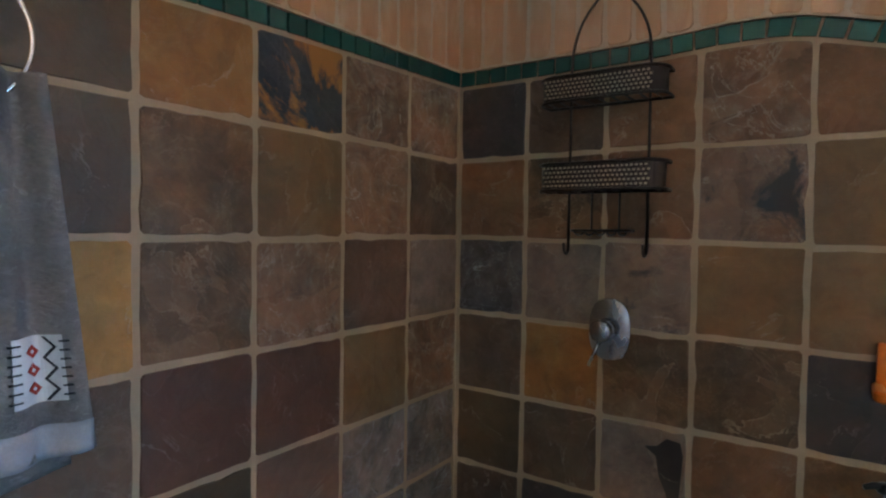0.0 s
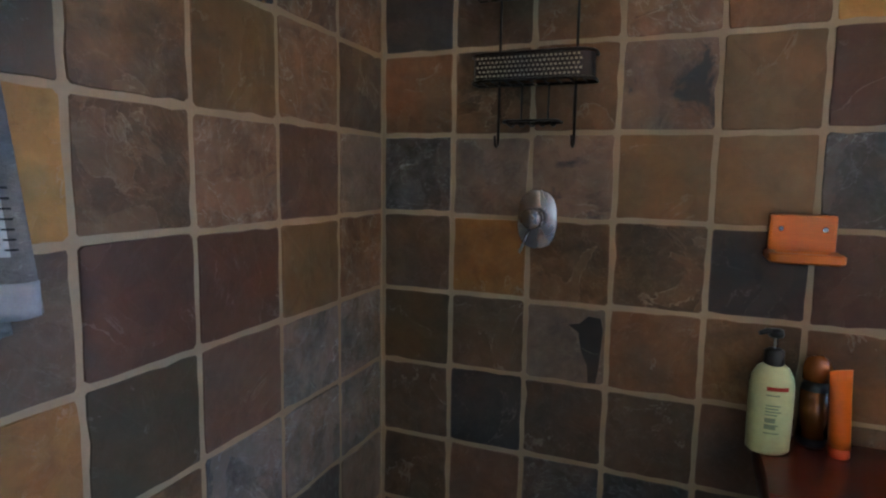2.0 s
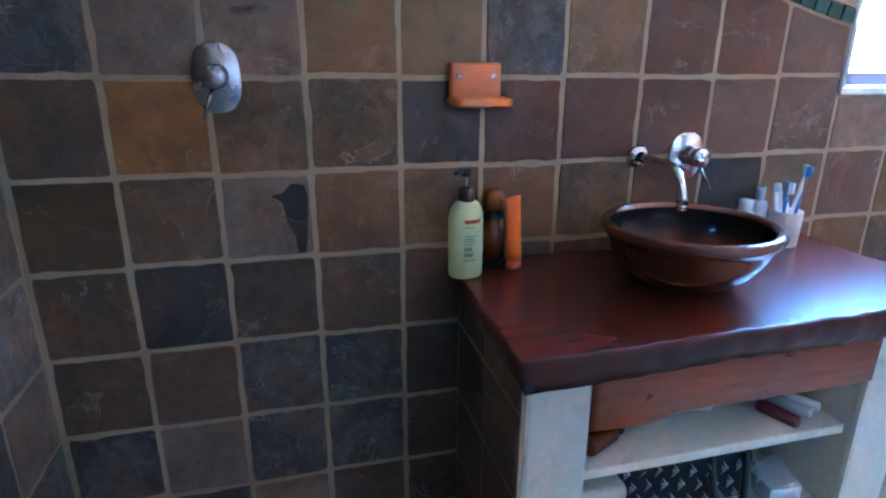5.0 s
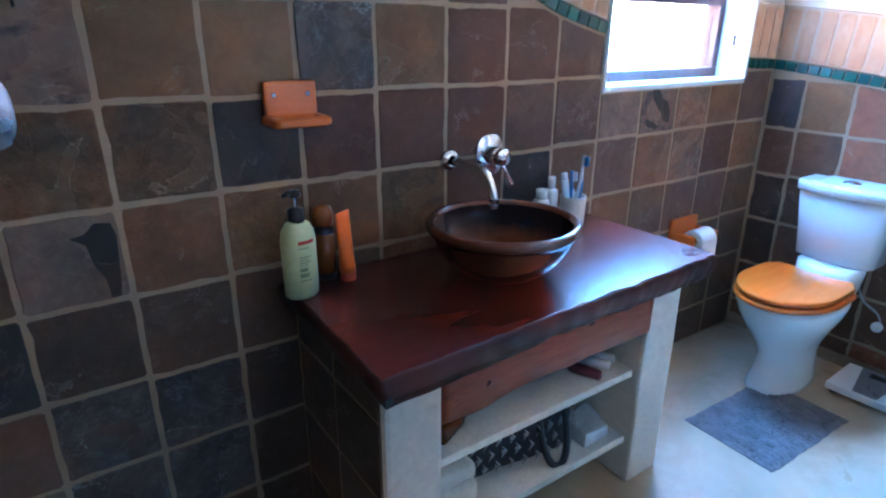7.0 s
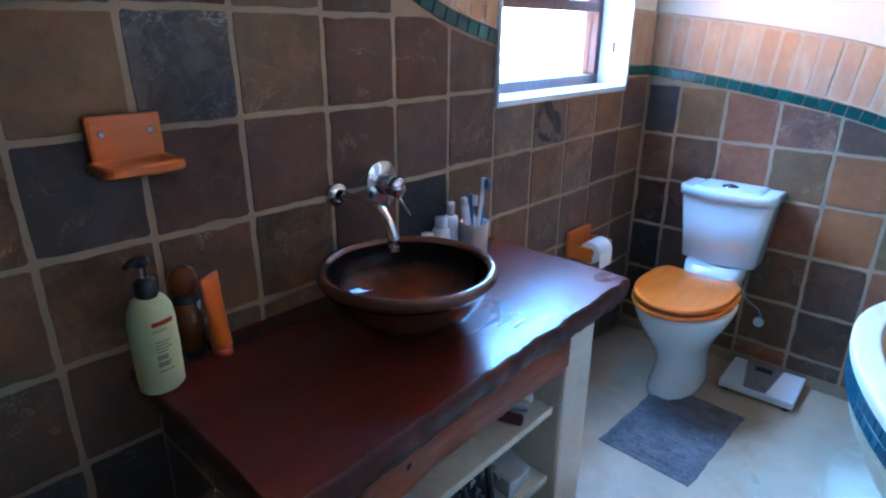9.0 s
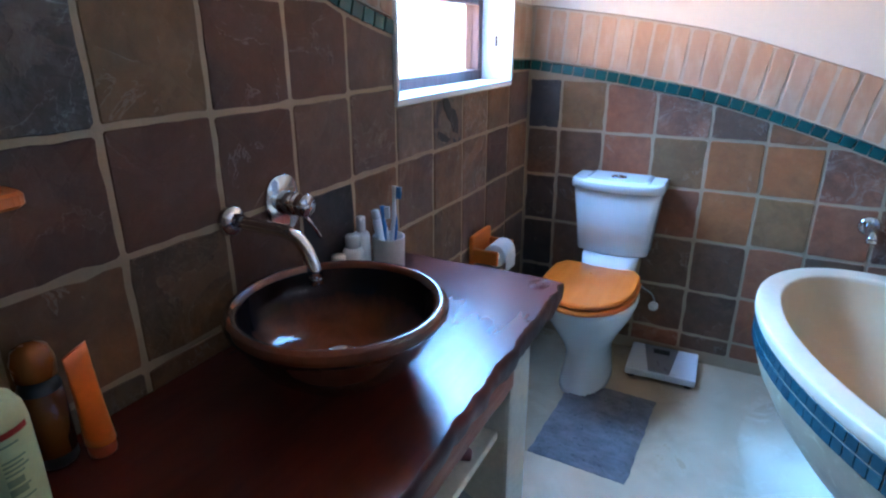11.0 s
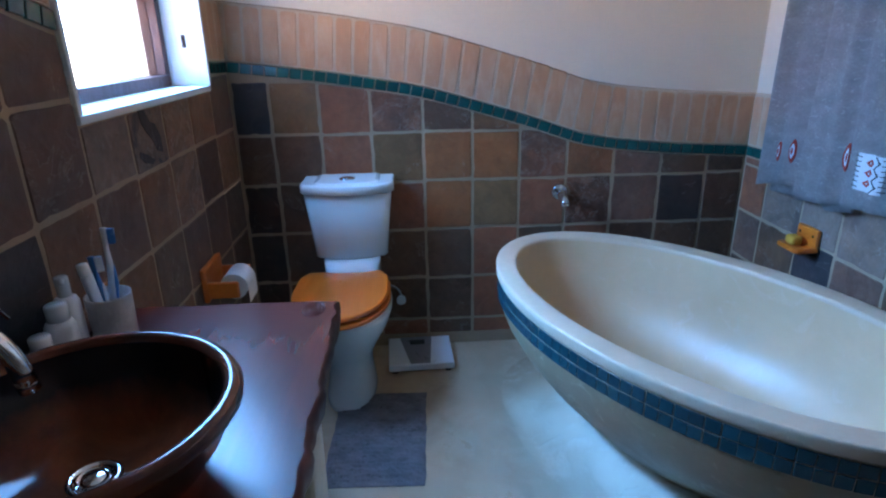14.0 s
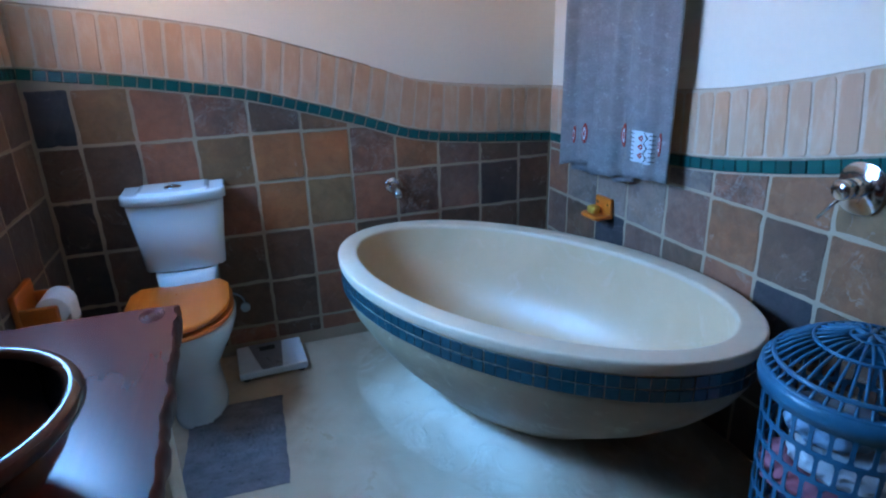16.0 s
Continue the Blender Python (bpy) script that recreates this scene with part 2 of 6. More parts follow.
CEMENT = trowelled("polished_cement_floor", (0.47, 0.345, 0.225), (0.36, 0.255, 0.16), (0.60, 0.46, 0.32))
FOOT_CEMENT = trowelled("worn_cement_foot", (0.45, 0.33, 0.215), (0.34, 0.24, 0.15), (0.58, 0.45, 0.315), 0.26, 0.62, 0.9, 9.0)
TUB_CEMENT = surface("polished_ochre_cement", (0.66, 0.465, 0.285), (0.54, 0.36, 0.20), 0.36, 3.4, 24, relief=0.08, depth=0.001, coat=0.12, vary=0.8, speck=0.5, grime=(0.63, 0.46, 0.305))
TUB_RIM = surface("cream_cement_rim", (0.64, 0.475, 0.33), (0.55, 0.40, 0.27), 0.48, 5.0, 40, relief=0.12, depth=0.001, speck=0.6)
# darker tan copy of the cement: shade below the bulge is in its colour
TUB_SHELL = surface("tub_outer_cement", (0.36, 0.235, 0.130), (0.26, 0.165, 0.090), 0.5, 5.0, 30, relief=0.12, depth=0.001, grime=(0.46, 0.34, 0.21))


def baked(name, base, second, chalk):
    """Terracotta with its own tone in each tile and chalky streaks of mortar."""
    mat = bpy.data.materials.new(name)
    nt, bsdf = nodes_of(mat)
    own = nt.nodes.new("ShaderNodeObjectInfo").outputs["Random"]
    vec = coords(nt, True, (1.0, 1.0, 0.35))
    col = mix_rgb(nt, ramp(nt, noise_of(nt, vec, 12.0, 6, 0.6, 0.5), 0.35, 0.65), base, second)
    col = mix_rgb(nt, times(nt, own, 0.32), col, chalk)
    streak = ramp(nt, noise_of(nt, vec, 22.0, 8, 0.66, 0.4), 0.48, 0.75)
    col = mix_rgb(nt, times(nt, streak, 0.75), col, chalk)
    nt.links.new(col, bsdf.inputs["Base Color"])
    bsdf.inputs["Roughness"].default_value = 0.72
    bump(nt, bsdf, noise_of(nt, vec, 40.0, 7, 0.65), 0.3, 0.002)
    return mat


PINK = baked("terracotta_border_tile", (0.54, 0.285, 0.145), (0.44, 0.225, 0.115), (0.60, 0.43, 0.30))
TEAL = surface("teal_glass_mosaic", (0.018, 0.125, 0.098), (0.018, 0.052, 0.052), 0.16, 9, 120, relief=0.08, depth=0.001, per_object=True)
TEALBLUE = surface("blue_glass_mosaic", (0.020, 0.072, 0.080), (0.010, 0.026, 0.034), 0.17, 9, 120, relief=0.08, depth=0.001, per_object=True)
CERAMIC = surface("white_ceramic", (0.70, 0.74, 0.74), (0.68, 0.72, 0.72), 0.12, 1.5, 30, relief=0.0, vary=0.2, speck=0.05)
CHROME = surface("chrome", (0.78, 0.79, 0.81), (0.70, 0.71, 0.73), 0.07, 12, 80, metal=1.0, relief=0.0)
# blue-grey tone paints in the dim room that the shower mixer reflects
DULL_CHROME = surface("dull_grey_chrome", (0.42, 0.43, 0.47), (0.33, 0.34, 0.38), 0.24, 14, 90, metal=1.0, relief=0.03, depth=0.001)
DARK_STEEL = surface("bronze_wire", (0.06, 0.045, 0.04), (0.04, 0.032, 0.03), 0.38, 20, 120, metal=0.7, relief=0.1)
PERF = surface("pale_weave_metal", (0.46, 0.39, 0.31), (0.32, 0.27, 0.21), 0.4, 30, 150, metal=0.7, relief=0.1)
ORANGE_WOOD = surface("orange_varnished_wood", (0.74, 0.18, 0.012), (0.60, 0.125, 0.008), 0.34, 5, 60, relief=0.15, depth=0.001, stretch=(1, 8, 8), coat=0.4)
PINE = surface("honey_pine", (0.72, 0.155, 0.008), (0.66, 0.135, 0.007), 0.34, 4, 160, relief=0.08, depth=0.001, stretch=(1.2, 9, 9), coat=0.5)


def varnished(name, base, dark, light):
    """Varnished hardwood along x: soft broad bands and a fine grain under the varnish."""
    mat = bpy.data.materials.new(name)
    nt, bsdf = nodes_of(mat)
    tc = nt.nodes.new("ShaderNodeTexCoord")
    mp = nt.nodes.new("ShaderNodeMapping")
    mp.inputs["Location"].default_value, mp.inputs["Scale"].default_value = (0.31, 0.73, 0.37), (1.0, 7.0, 5.0)
    nt.links.new(tc.outputs["Object"], mp.inputs[0])
    vec = mp.outputs[0]
    bands = noise_of(nt, vec, 2.2, 4, 0.55, 0.6)
    grain = noise_of(nt, vec, 13.0, 5, 0.6, 0.3)
    col = mix_rgb(nt, ramp(nt, bands, 0.32, 0.68), base, dark)
    col = mix_rgb(nt, times(nt, ramp(nt, grain, 0.35, 0.75), 0.16), col, light)
    nt.links.new(col, bsdf.inputs["Base Color"])
    bsdf.inputs["Roughness"].default_value = 0.27
    return mat


RED_WOOD = varnished("red_varnished_hardwood", (0.108, 0.015, 0.008), (0.076, 0.012, 0.007), (0.150, 0.026, 0.012))
# darker, rougher red-brown for the slab's sides and knot rings
EDGE_WOOD = surface("dark_slab_edge", (0.085, 0.016, 0.009), (0.045, 0.010, 0.007), 0.42, 6, 80, relief=0.25, depth=0.002)
EDGE_WOOD.node_tree.nodes["Principled BSDF"].inputs["Specular IOR Level"].default_value = 0.3
APRON_WOOD = surface("rust_red_rough_wood", (0.36, 0.080, 0.020), (0.20, 0.042, 0.014), 0.42, 5, 60, relief=0.3, depth=0.002, stretch=(1.3, 10, 10), grime=(0.05, 0.016, 0.01))
FRAME_WOOD = surface("dark_window_wood", (0.10, 0.035, 0.025), (0.06, 0.022, 0.018), 0.45, 6, 60, relief=0.15, depth=0.001, stretch=(8, 8, 1.5))
BASIN = surface("brown_glazed_stoneware", (0.155, 0.042, 0.018), (0.095, 0.028, 0.014), 0.16, 6, 60, relief=0.06, depth=0.001, coat=0.5)


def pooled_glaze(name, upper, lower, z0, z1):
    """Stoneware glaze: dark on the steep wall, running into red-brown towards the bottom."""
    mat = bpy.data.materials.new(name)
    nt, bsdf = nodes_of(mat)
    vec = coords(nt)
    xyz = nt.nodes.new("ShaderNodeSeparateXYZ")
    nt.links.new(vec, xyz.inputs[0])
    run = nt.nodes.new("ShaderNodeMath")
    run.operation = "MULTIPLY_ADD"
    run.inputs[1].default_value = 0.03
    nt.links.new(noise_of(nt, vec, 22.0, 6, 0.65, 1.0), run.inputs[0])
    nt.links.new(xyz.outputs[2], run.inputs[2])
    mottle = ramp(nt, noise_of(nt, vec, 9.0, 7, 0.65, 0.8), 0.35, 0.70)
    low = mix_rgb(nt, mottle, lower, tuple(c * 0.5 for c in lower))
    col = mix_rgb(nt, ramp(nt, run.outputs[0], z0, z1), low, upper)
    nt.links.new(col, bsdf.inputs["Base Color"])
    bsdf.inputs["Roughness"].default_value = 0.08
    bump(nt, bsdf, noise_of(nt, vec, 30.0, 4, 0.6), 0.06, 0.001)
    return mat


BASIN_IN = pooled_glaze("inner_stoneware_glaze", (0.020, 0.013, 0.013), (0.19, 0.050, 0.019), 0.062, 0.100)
BASIN.node_tree.nodes["Principled BSDF"].inputs["Specular IOR Level"].default_value = 0.35
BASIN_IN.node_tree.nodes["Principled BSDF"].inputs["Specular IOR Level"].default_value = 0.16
TOWEL = surface("grey_terry", (0.30, 0.275, 0.262), (0.22, 0.20, 0.192), 0.95, 16, 110, relief=1.0, depth=0.008, grime=(0.40, 0.375, 0.36), stretch=(1, 1, 1.8), speck=1.6)
HEM = surface("grey_flat_hem", (0.36, 0.36, 0.38), (0.30, 0.30, 0.32), 0.9, 20, 300, relief=0.5, depth=0.001)
TOWEL_LIGHT = surface("pale_towel_weave", (0.62, 0.64, 0.66), (0.54, 0.56, 0.58), 0.9, 20, 300, relief=0.5, depth=0.001)
RED_THREAD = surface("red_thread", (0.42, 0.035, 0.02), (0.33, 0.03, 0.02), 0.85, 30, 300, relief=0.3, depth=0.0005)
DARK_THREAD = surface("dark_thread", (0.03, 0.03, 0.035), (0.05, 0.05, 0.055), 0.9, 30, 300, relief=0.3, depth=0.0005)
RUG = surface("grey_bath_mat_pile", (0.26, 0.235, 0.235), (0.11, 0.10, 0.105), 0.98, 14, 120, relief=1.0, depth=0.008, grime=(0.05, 0.05, 0.06), stretch=(1.6, 1.0, 1))
GREEN_BOTTLE = surface("pale_green_plastic", (0.56, 0.60, 0.32), (0.52, 0.56, 0.29), 0.32, 4, 60, relief=0.0)
ORANGE_PLASTIC = surface("orange_plastic", (0.85, 0.16, 0.008), (0.74, 0.12, 0.006), 0.3, 4, 60, relief=0.0)
BLACK_PLASTIC = surface("black_plastic", (0.018, 0.018, 0.02), (0.03, 0.03, 0.03), 0.35, 6, 60, relief=0.0)
WHITE_PLASTIC = surface("white_plastic", (0.74, 0.75, 0.76), (0.68, 0.69, 0.70), 0.3, 6, 60, relief=0.0, speck=0.2)
BLUE_PLASTIC = surface("blue_plastic", (0.036, 0.135, 0.225), (0.030, 0.115, 0.19), 0.3, 6, 60, relief=0.0)
BRUSH_BLUE = surface("toothbrush_blue", (0.06, 0.22, 0.50), (0.05, 0.18, 0.42), 0.3, 8, 60, relief=0.0)
AMBER = surface("amber_plastic", (0.20, 0.055, 0.008), (0.13, 0.035, 0.006), 0.18, 6, 60, relief=0.0, coat=0.3)
PAPER = surface("white_tissue", (0.80, 0.79, 0.77), (0.74, 0.73, 0.71), 0.95, 20, 120, relief=0.3, depth=0.001)
PRINT_GREY = surface("grey_print", (0.20, 0.26, 0.16), (0.24, 0.30, 0.18), 0.5, 20, 60, relief=0.0)
GREY_PANEL = surface("grey_scale_panel", (0.24, 0.245, 0.26), (0.19, 0.195, 0.21), 0.3, 8, 80, relief=0.02, depth=0.001)
GLASS_TILE = surface("silvered_glass", (0.72, 0.75, 0.78), (0.66, 0.69, 0.72), 0.1, 4, 60, relief=0.0, metal=0.35)
SMOKE = surface("smoked_display", (0.09, 0.095, 0.10), (0.06, 0.065, 0.07), 0.15, 6, 60, relief=0.0)
SPONGE = surface("yellow_sponge", (0.68, 0.34, 0.03), (0.55, 0.26, 0.02), 0.9, 20, 120, relief=0.6, depth=0.003)
BAG_DARK = surface("black_cotton", (0.025, 0.026, 0.032), (0.05, 0.05, 0.06), 0.9, 12, 200, relief=0.5, depth=0.001)
BAG_PALE = surface("pale_print_cotton", (0.46, 0.45, 0.43), (0.36, 0.36, 0.36), 0.9, 12, 200, relief=0.4, depth=0.001)
CLOTH_BLUE = surface("pale_blue_laundry", (0.42, 0.55, 0.68), (0.32, 0.42, 0.55), 0.9, 9, 120, relief=0.6, depth=0.003)
CLOTH_WHITE = surface("white_laundry", (0.68, 0.70, 0.72), (0.56, 0.58, 0.61), 0.9, 9, 120, relief=0.6, depth=0.003)
CLOTH_PINK = surface("pink_laundry", (0.55, 0.20, 0.25), (0.42, 0.10, 0.12), 0.9, 9, 120, relief=0.6, depth=0.003)
PLUM = surface("plum_plastic", (0.13, 0.02, 0.035), (0.10, 0.018, 0.03), 0.35, 6, 60, relief=0.0)
CLOTH_DARK = surface("navy_laundry", (0.035, 0.04, 0.09), (0.06, 0.05, 0.10), 0.9, 9, 120, relief=0.6, depth=0.003)

GLASS = bpy.data.materials.new("window_glass")
_nt, _b = nodes_of(GLASS)
_b.inputs["Transmission Weight"].default_value, _b.inputs["Roughness"].default_value, _b.inputs["IOR"].default_value = 1.0, 0.0, 1.1
DAYLIGHT = bpy.data.materials.new("bright_outdoors")
_nt, _b = nodes_of(DAYLIGHT)
_b.inputs["Base Color"].default_value = (0.9, 0.9, 0.88, 1)
_b.inputs["Emission Color"].default_value = (1.0, 0.78, 0.54, 1)
_b.inputs["Emission Strength"].default_value = 20.0

# ---- mesh helpers ----


def part(name, bm, material, parent=None, label="", smooth=False, at=None):
    me = bpy.data.meshes.new(name)
    bmesh.ops.recalc_face_normals(bm, faces=bm.faces)
    bm.to_mesh(me)
    bm.free()
    me.materials.append(material)
    if smooth:
        me.shade_smooth()
    ob = new(name, me)
    if at is not None:
        ob.matrix_basis = at
    ob.parent = parent
    if label:
        ob["label"] = label
    return ob


def thing(name, at, label, category, group="", kind=""):
    ob = new(name)
    ob.empty_display_size = 0.05
    ob.matrix_basis = at
    return tagged(ob, label, category, group, kind)


def box_bm(x0, x1, y0, y1, z0, z1, bevel=0.0, segments=2, bm=None):
    own = bmesh.new()
    bmesh.ops.create_cube(own, size=1.0)
    for v in own.verts:
        v.co = Vector((x0 if v.co.x < 0 else x1, y0 if v.co.y < 0 else y1, z0 if v.co.z < 0 else z1))
    if bevel:
        bmesh.ops.bevel(own, geom=own.edges[:], offset=bevel, segments=segments, profile=0.6, affect="EDGES")
    if bm is None:
        return own
    merge(bm, own)
    return bm


def merge(bm, other, m=None):
    if m is not None:
        bmesh.ops.transform(other, matrix=m, verts=other.verts)
    table = [bm.verts.new(v.co) for v in other.verts]
    other.verts.index_update()
    for fa in other.faces:
        bm.faces.new([table[v.index] for v in fa.verts])
    other.free()
    return bm


def lathe(profile, segments=40, sx=1.0, sy=1.0, close=True):
    """Turns a profile of (radius, height) round z."""
    bm = bmesh.new()
    rings = []
    for r, z in profile:
        if r < 1e-5:
            rings.append([bm.verts.new((0, 0, z))])
        else:
            rings.append([bm.verts.new((r * sx * math.cos(2 * math.pi * k / segments), r * sy * math.sin(2 * math.pi * k / segments), z)) for k in range(segments)])
    for a, b in zip(rings, rings[1:]):
        for k in range(segments):
            n = (k + 1) % segments
            if len(a) == 1 and len(b) > 1:
                bm.faces.new((a[0], b[k], b[n]))
            elif len(b) == 1 and len(a) > 1:
                bm.faces.new((a[k], a[n], b[0]))
            elif len(a) > 1:
                bm.faces.new((a[k], a[n], b[n], b[k]))
    return bm


def tube(points, radius, sides=8, closed=False, bm=None):
    """A round bar along points."""
    own = bm or bmesh.new()
    pts = [Vector(p) for p in points]
    rings, n = [], len(pts)
    side = None
    for i, p in enumerate(pts):
        if closed:
            d = (pts[(i + 1) % n] - pts[i - 1]).normalized()
        else:
            d = (pts[min(i + 1, n - 1)] - pts[max(i - 1, 0)]).normalized()
        ref = side if side is not None else (Vector((0, 0, 1)) if abs(d.z) < 0.9 else Vector((1, 0, 0)))
        u = (ref - d * ref.dot(d)).normalized()
        side = u
        w = d.cross(u)
        r = radius[i] if isinstance(radius, (list, tuple)) else radius
        rings.append([own.verts.new(p + r * (math.cos(2 * math.pi * k / sides) * u + math.sin(2 * math.pi * k / sides) * w)) for k in range(sides)])
    pairs = list(zip(rings, rings[1:])) + ([(rings[-1], rings[0])] if closed else [])
    for a, b in pairs:
        for k in range(sides):
            own.faces.new((a[k], a[(k + 1) % sides], b[(k + 1) % sides], b[k]))
    if not closed:
        own.faces.new(rings[0][::-1])
        own.faces.new(rings[-1])
    return own


def bezier(p0, p1, p2, p3, n=12):
    p0, p1, p2, p3 = (Vector(p) for p in (p0, p1, p2, p3))
    return [p0 * (1 - s) ** 3 + 3 * p1 * s * (1 - s) ** 2 + 3 * p2 * s * s * (1 - s) + p3 * s ** 3 for s in (k / n for k in range(n + 1))]


def plate(outline, depth, bevel=0.0):
    """A flat plate in the x-z plane, its front at y = -depth."""
    bm = bmesh.new()
    back = [bm.verts.new((x, 0, z)) for x, z in outline]
    cx, cz = sum(p[0] for p in outline) / len(outline), sum(p[1] for p in outline) / len(outline)
    size = max(max(abs(x - cx), abs(z - cz)) for x, z in outline)
    k = 1 - bevel / size
    mid = [bm.verts.new((x, -depth + bevel * 0.7, z)) for x, z in outline]
    front = [bm.verts.new((cx + (x - cx) * k, -depth, cz + (z - cz) * k)) for x, z in outline]
    n = len(outline)
    for a, b in ((back, mid), (mid, front)):
        for i in range(n):
            bm.faces.new((a[i], a[(i + 1) % n], b[(i + 1) % n], b[i]))
    bm.faces.new(front)
    bm.faces.new(back[::-1])
    return bm


def oval(rx, rz, n=36, power=2.0):
    out = []
    for k in range(n):
        a = 2 * math.pi * k / n
        c, s = math.cos(a), math.sin(a)
        out.append((rx * math.copysign(abs(c) ** (2 / power), c), rz * math.copysign(abs(s) ** (2 / power), s)))
    return out


def smooth_curve(keys):
    """A smooth function through (s, value) keys."""
    xs, ys = [k[0] for k in keys], [k[1] for k in keys]

    def f(s):
        if s <= xs[0]:
            return ys[0]
        for i in range(len(xs) - 1):
            if s <= xs[i + 1]:
                h = xs[i + 1] - xs[i]
                t = (s - xs[i]) / h
                m0 = (ys[i + 1] - ys[max(i - 1, 0)]) / (xs[i + 1] - xs[max(i - 1, 0)])
                m1 = (ys[min(i + 2, len(ys) - 1)] - ys[i]) / (xs[min(i + 2, len(xs) - 1)] - xs[i])
                return (2 * t ** 3 - 3 * t * t + 1) * ys[i] + (t ** 3 - 2 * t * t + t) * h * m0 + (-2 * t ** 3 + 3 * t * t) * ys[i + 1] + (t ** 3 - t * t) * h * m1
        return ys[-1]
    return f


# top of the green border along each wall (s runs along the wall from its left end, seen from inside)
WAVE_A = smooth_curve([(0.0, 1.78), (0.8, 1.79), (1.34, 1.82), (1.8, 1.836), (2.065, 1.845)])
WAVE_B = smooth_curve([(0.0, 1.845), (0.45, 1.845), (0.75, 1.852), (0.93, 1.81), (1.085, 1.765), (1.45, 1.60), (1.8, 1.435), (2.05, 1.367), (2.4, 1.30), (2.93, 1.24), (3.125, 1.232)])
WAVE_C = smooth_curve([(0.0, 1.232), (0.33, 1.192), (0.52, 1.163), (0.72, 1.127), (0.93, 1.07), (1.15, 1.003), (1.39, 0.925), (1.65, 0.888), (2.065, 0.86)])
WAVE_D = smooth_curve([(0.0, 0.86), (0.5, 0.875), (0.97, 0.908), (1.2, 0.94), (1.41, 0.98), (1.6, 1.03), (2.2, 1.35), (2.7, 1.65), (3.125, 1.78)])

# ---- structure ----
tagged(part("floor", box_bm(XA - 0.15, XC + 0.15, YD - 0.15, YB + 0.15, -0.12, 0.0), CEMENT), "worn cream polished cement floor with cloudy stains", "floor", kind="structure")
tagged(part("ceiling", box_bm(XA - 0.15, XC + 0.15, YD - 0.15, YB + 0.15, CEIL, CEIL + 0.12), WHITE_PAINT), "plain white painted ceiling", "ceiling", kind="structure")


def wall(name, boxes, label):
    bm = bmesh.new()
    for b in boxes:
        box_bm(*b, bm=bm)
    return tagged(part(name, bm, PLASTER), label, "wall", kind="structure")


G = 0.012
wall_west = wall("wall_west", [(XA - 0.15, XA - G, YD - 0.15, YB + 0.3, 0, CEIL)], "slate-tiled shower wall with cream plaster above")
wall_north = wall("wall_north", [(XA - G, WX0, YB + G, YB + 0.3, 0, CEIL), (WX1, XC + G, YB + G, YB + 0.3, 0, CEIL),
                                 (WX0, WX1, YB + G, YB + 0.3, 0, WZ0), (WX0, WX1, YB + G, YB + 0.3, WZ1, CEIL)], "slate-tiled wall with a window and a wavy green border")
wall_east = wall("wall_east", [(XC + G, XC + 0.15, YD - 0.15, YB + 0.3, 0, CEIL)], "slate-tiled wall with wavy green mosaic and terracotta border")
wall_south = wall("wall_south", [(XA - G, XC + G, YD - 0.15, YD - G, 0, CEIL)], "slate-tiled wall behind the bath with white plaster above")

# window: splayed white reveal, sill, dark wooden frame, glass
window_1 = thing("window_1", pose(0, 0, 0), "white-silled window with a dark wooden frame", "window", kind="structure")
part("window_sill", box_bm(WX0, WX1, YB - 0.004, WIN_Y - 0.03, WZ0 - 0.012, WZ0 + 0.008, 0.004), WHITE_PAINT, window_1, "white painted sill")
part("reveal", box_bm(WX1 - 0.012, WX1 + 0.004, YB - 0.006, WIN_Y + 0.03, WZ0 + 0.008, WZ1, 0.003), WHITE_PAINT, window_1)
part("reveal", box_bm(WX0 - 0.004, WX0 + 0.012, YB - 0.006, WIN_Y + 0.03, WZ0 + 0.008, WZ1, 0.003), WHITE_PAINT, window_1)
part("reveal", box_bm(WX0 + 0.012, WX1 - 0.012, YB - 0.004, WIN_Y + 0.03, WZ1 - 0.012, WZ1 + 0.004, 0.003), WHITE_PAINT, window_1)
fx0, fx1 = WX0 + 0.012, WX1 - 0.012
wf = part("window_frame", box_bm(fx0, fx1, WIN_Y - 0.03, WIN_Y + 0.03, WZ0 + 0.008, WZ0 + 0.045, 0.004), FRAME_WOOD, window_1)
part("transom", box_bm(fx0, fx1, WIN_Y - 0.028, WIN_Y + 0.028, 1.435, 1.475, 0.004), FRAME_WOOD, window_1)
part("window_frame", box_bm(fx0, fx1, WIN_Y - 0.03, WIN_Y + 0.03, WZ1 - 0.055, WZ1 - 0.012, 0.004), FRAME_WOOD, window_1)
for a in (fx0, fx1 - 0.035):
    part("window_frame", box_bm(a, a + 0.035, WIN_Y - 0.03, WIN_Y + 0.03, WZ0 + 0.045, WZ1 - 0.055, 0.004), FRAME_WOOD, window_1)
for z0, z1 in ((WZ0 + 0.045, 1.435), (1.475, WZ1 - 0.055)):
    pane = part("pane", box_bm(fx0 + 0.035, fx1 - 0.035, WIN_Y - 0.003, WIN_Y + 0.003, z0, z1), GLASS, window_1)
    pane.visible_shadow = False
part("latch_plate", box_bm(WX1 - 0.017, WX1 - 0.012, YB + 0.055, YB + 0.066, 1.285, 1.325, 0.002), DARK_STEEL, window_1, "small dark metal catch")
tagged(part("backdrop", box_bm(-9.0, 16.0, YB + 6.0, YB + 6.1, -4.0, 2.05), DAYLIGHT), "bright overexposed daylight outside the window", "backdrop", kind="structure")

# ---- wash stand ----
vanity = thing("vanity_stand", pose(0.75, 1.18, 0), "cream plastered masonry vanity stand with open wooden shelves", "vanity")
INV = Matrix.Translation((-0.75, -1.18, 0))


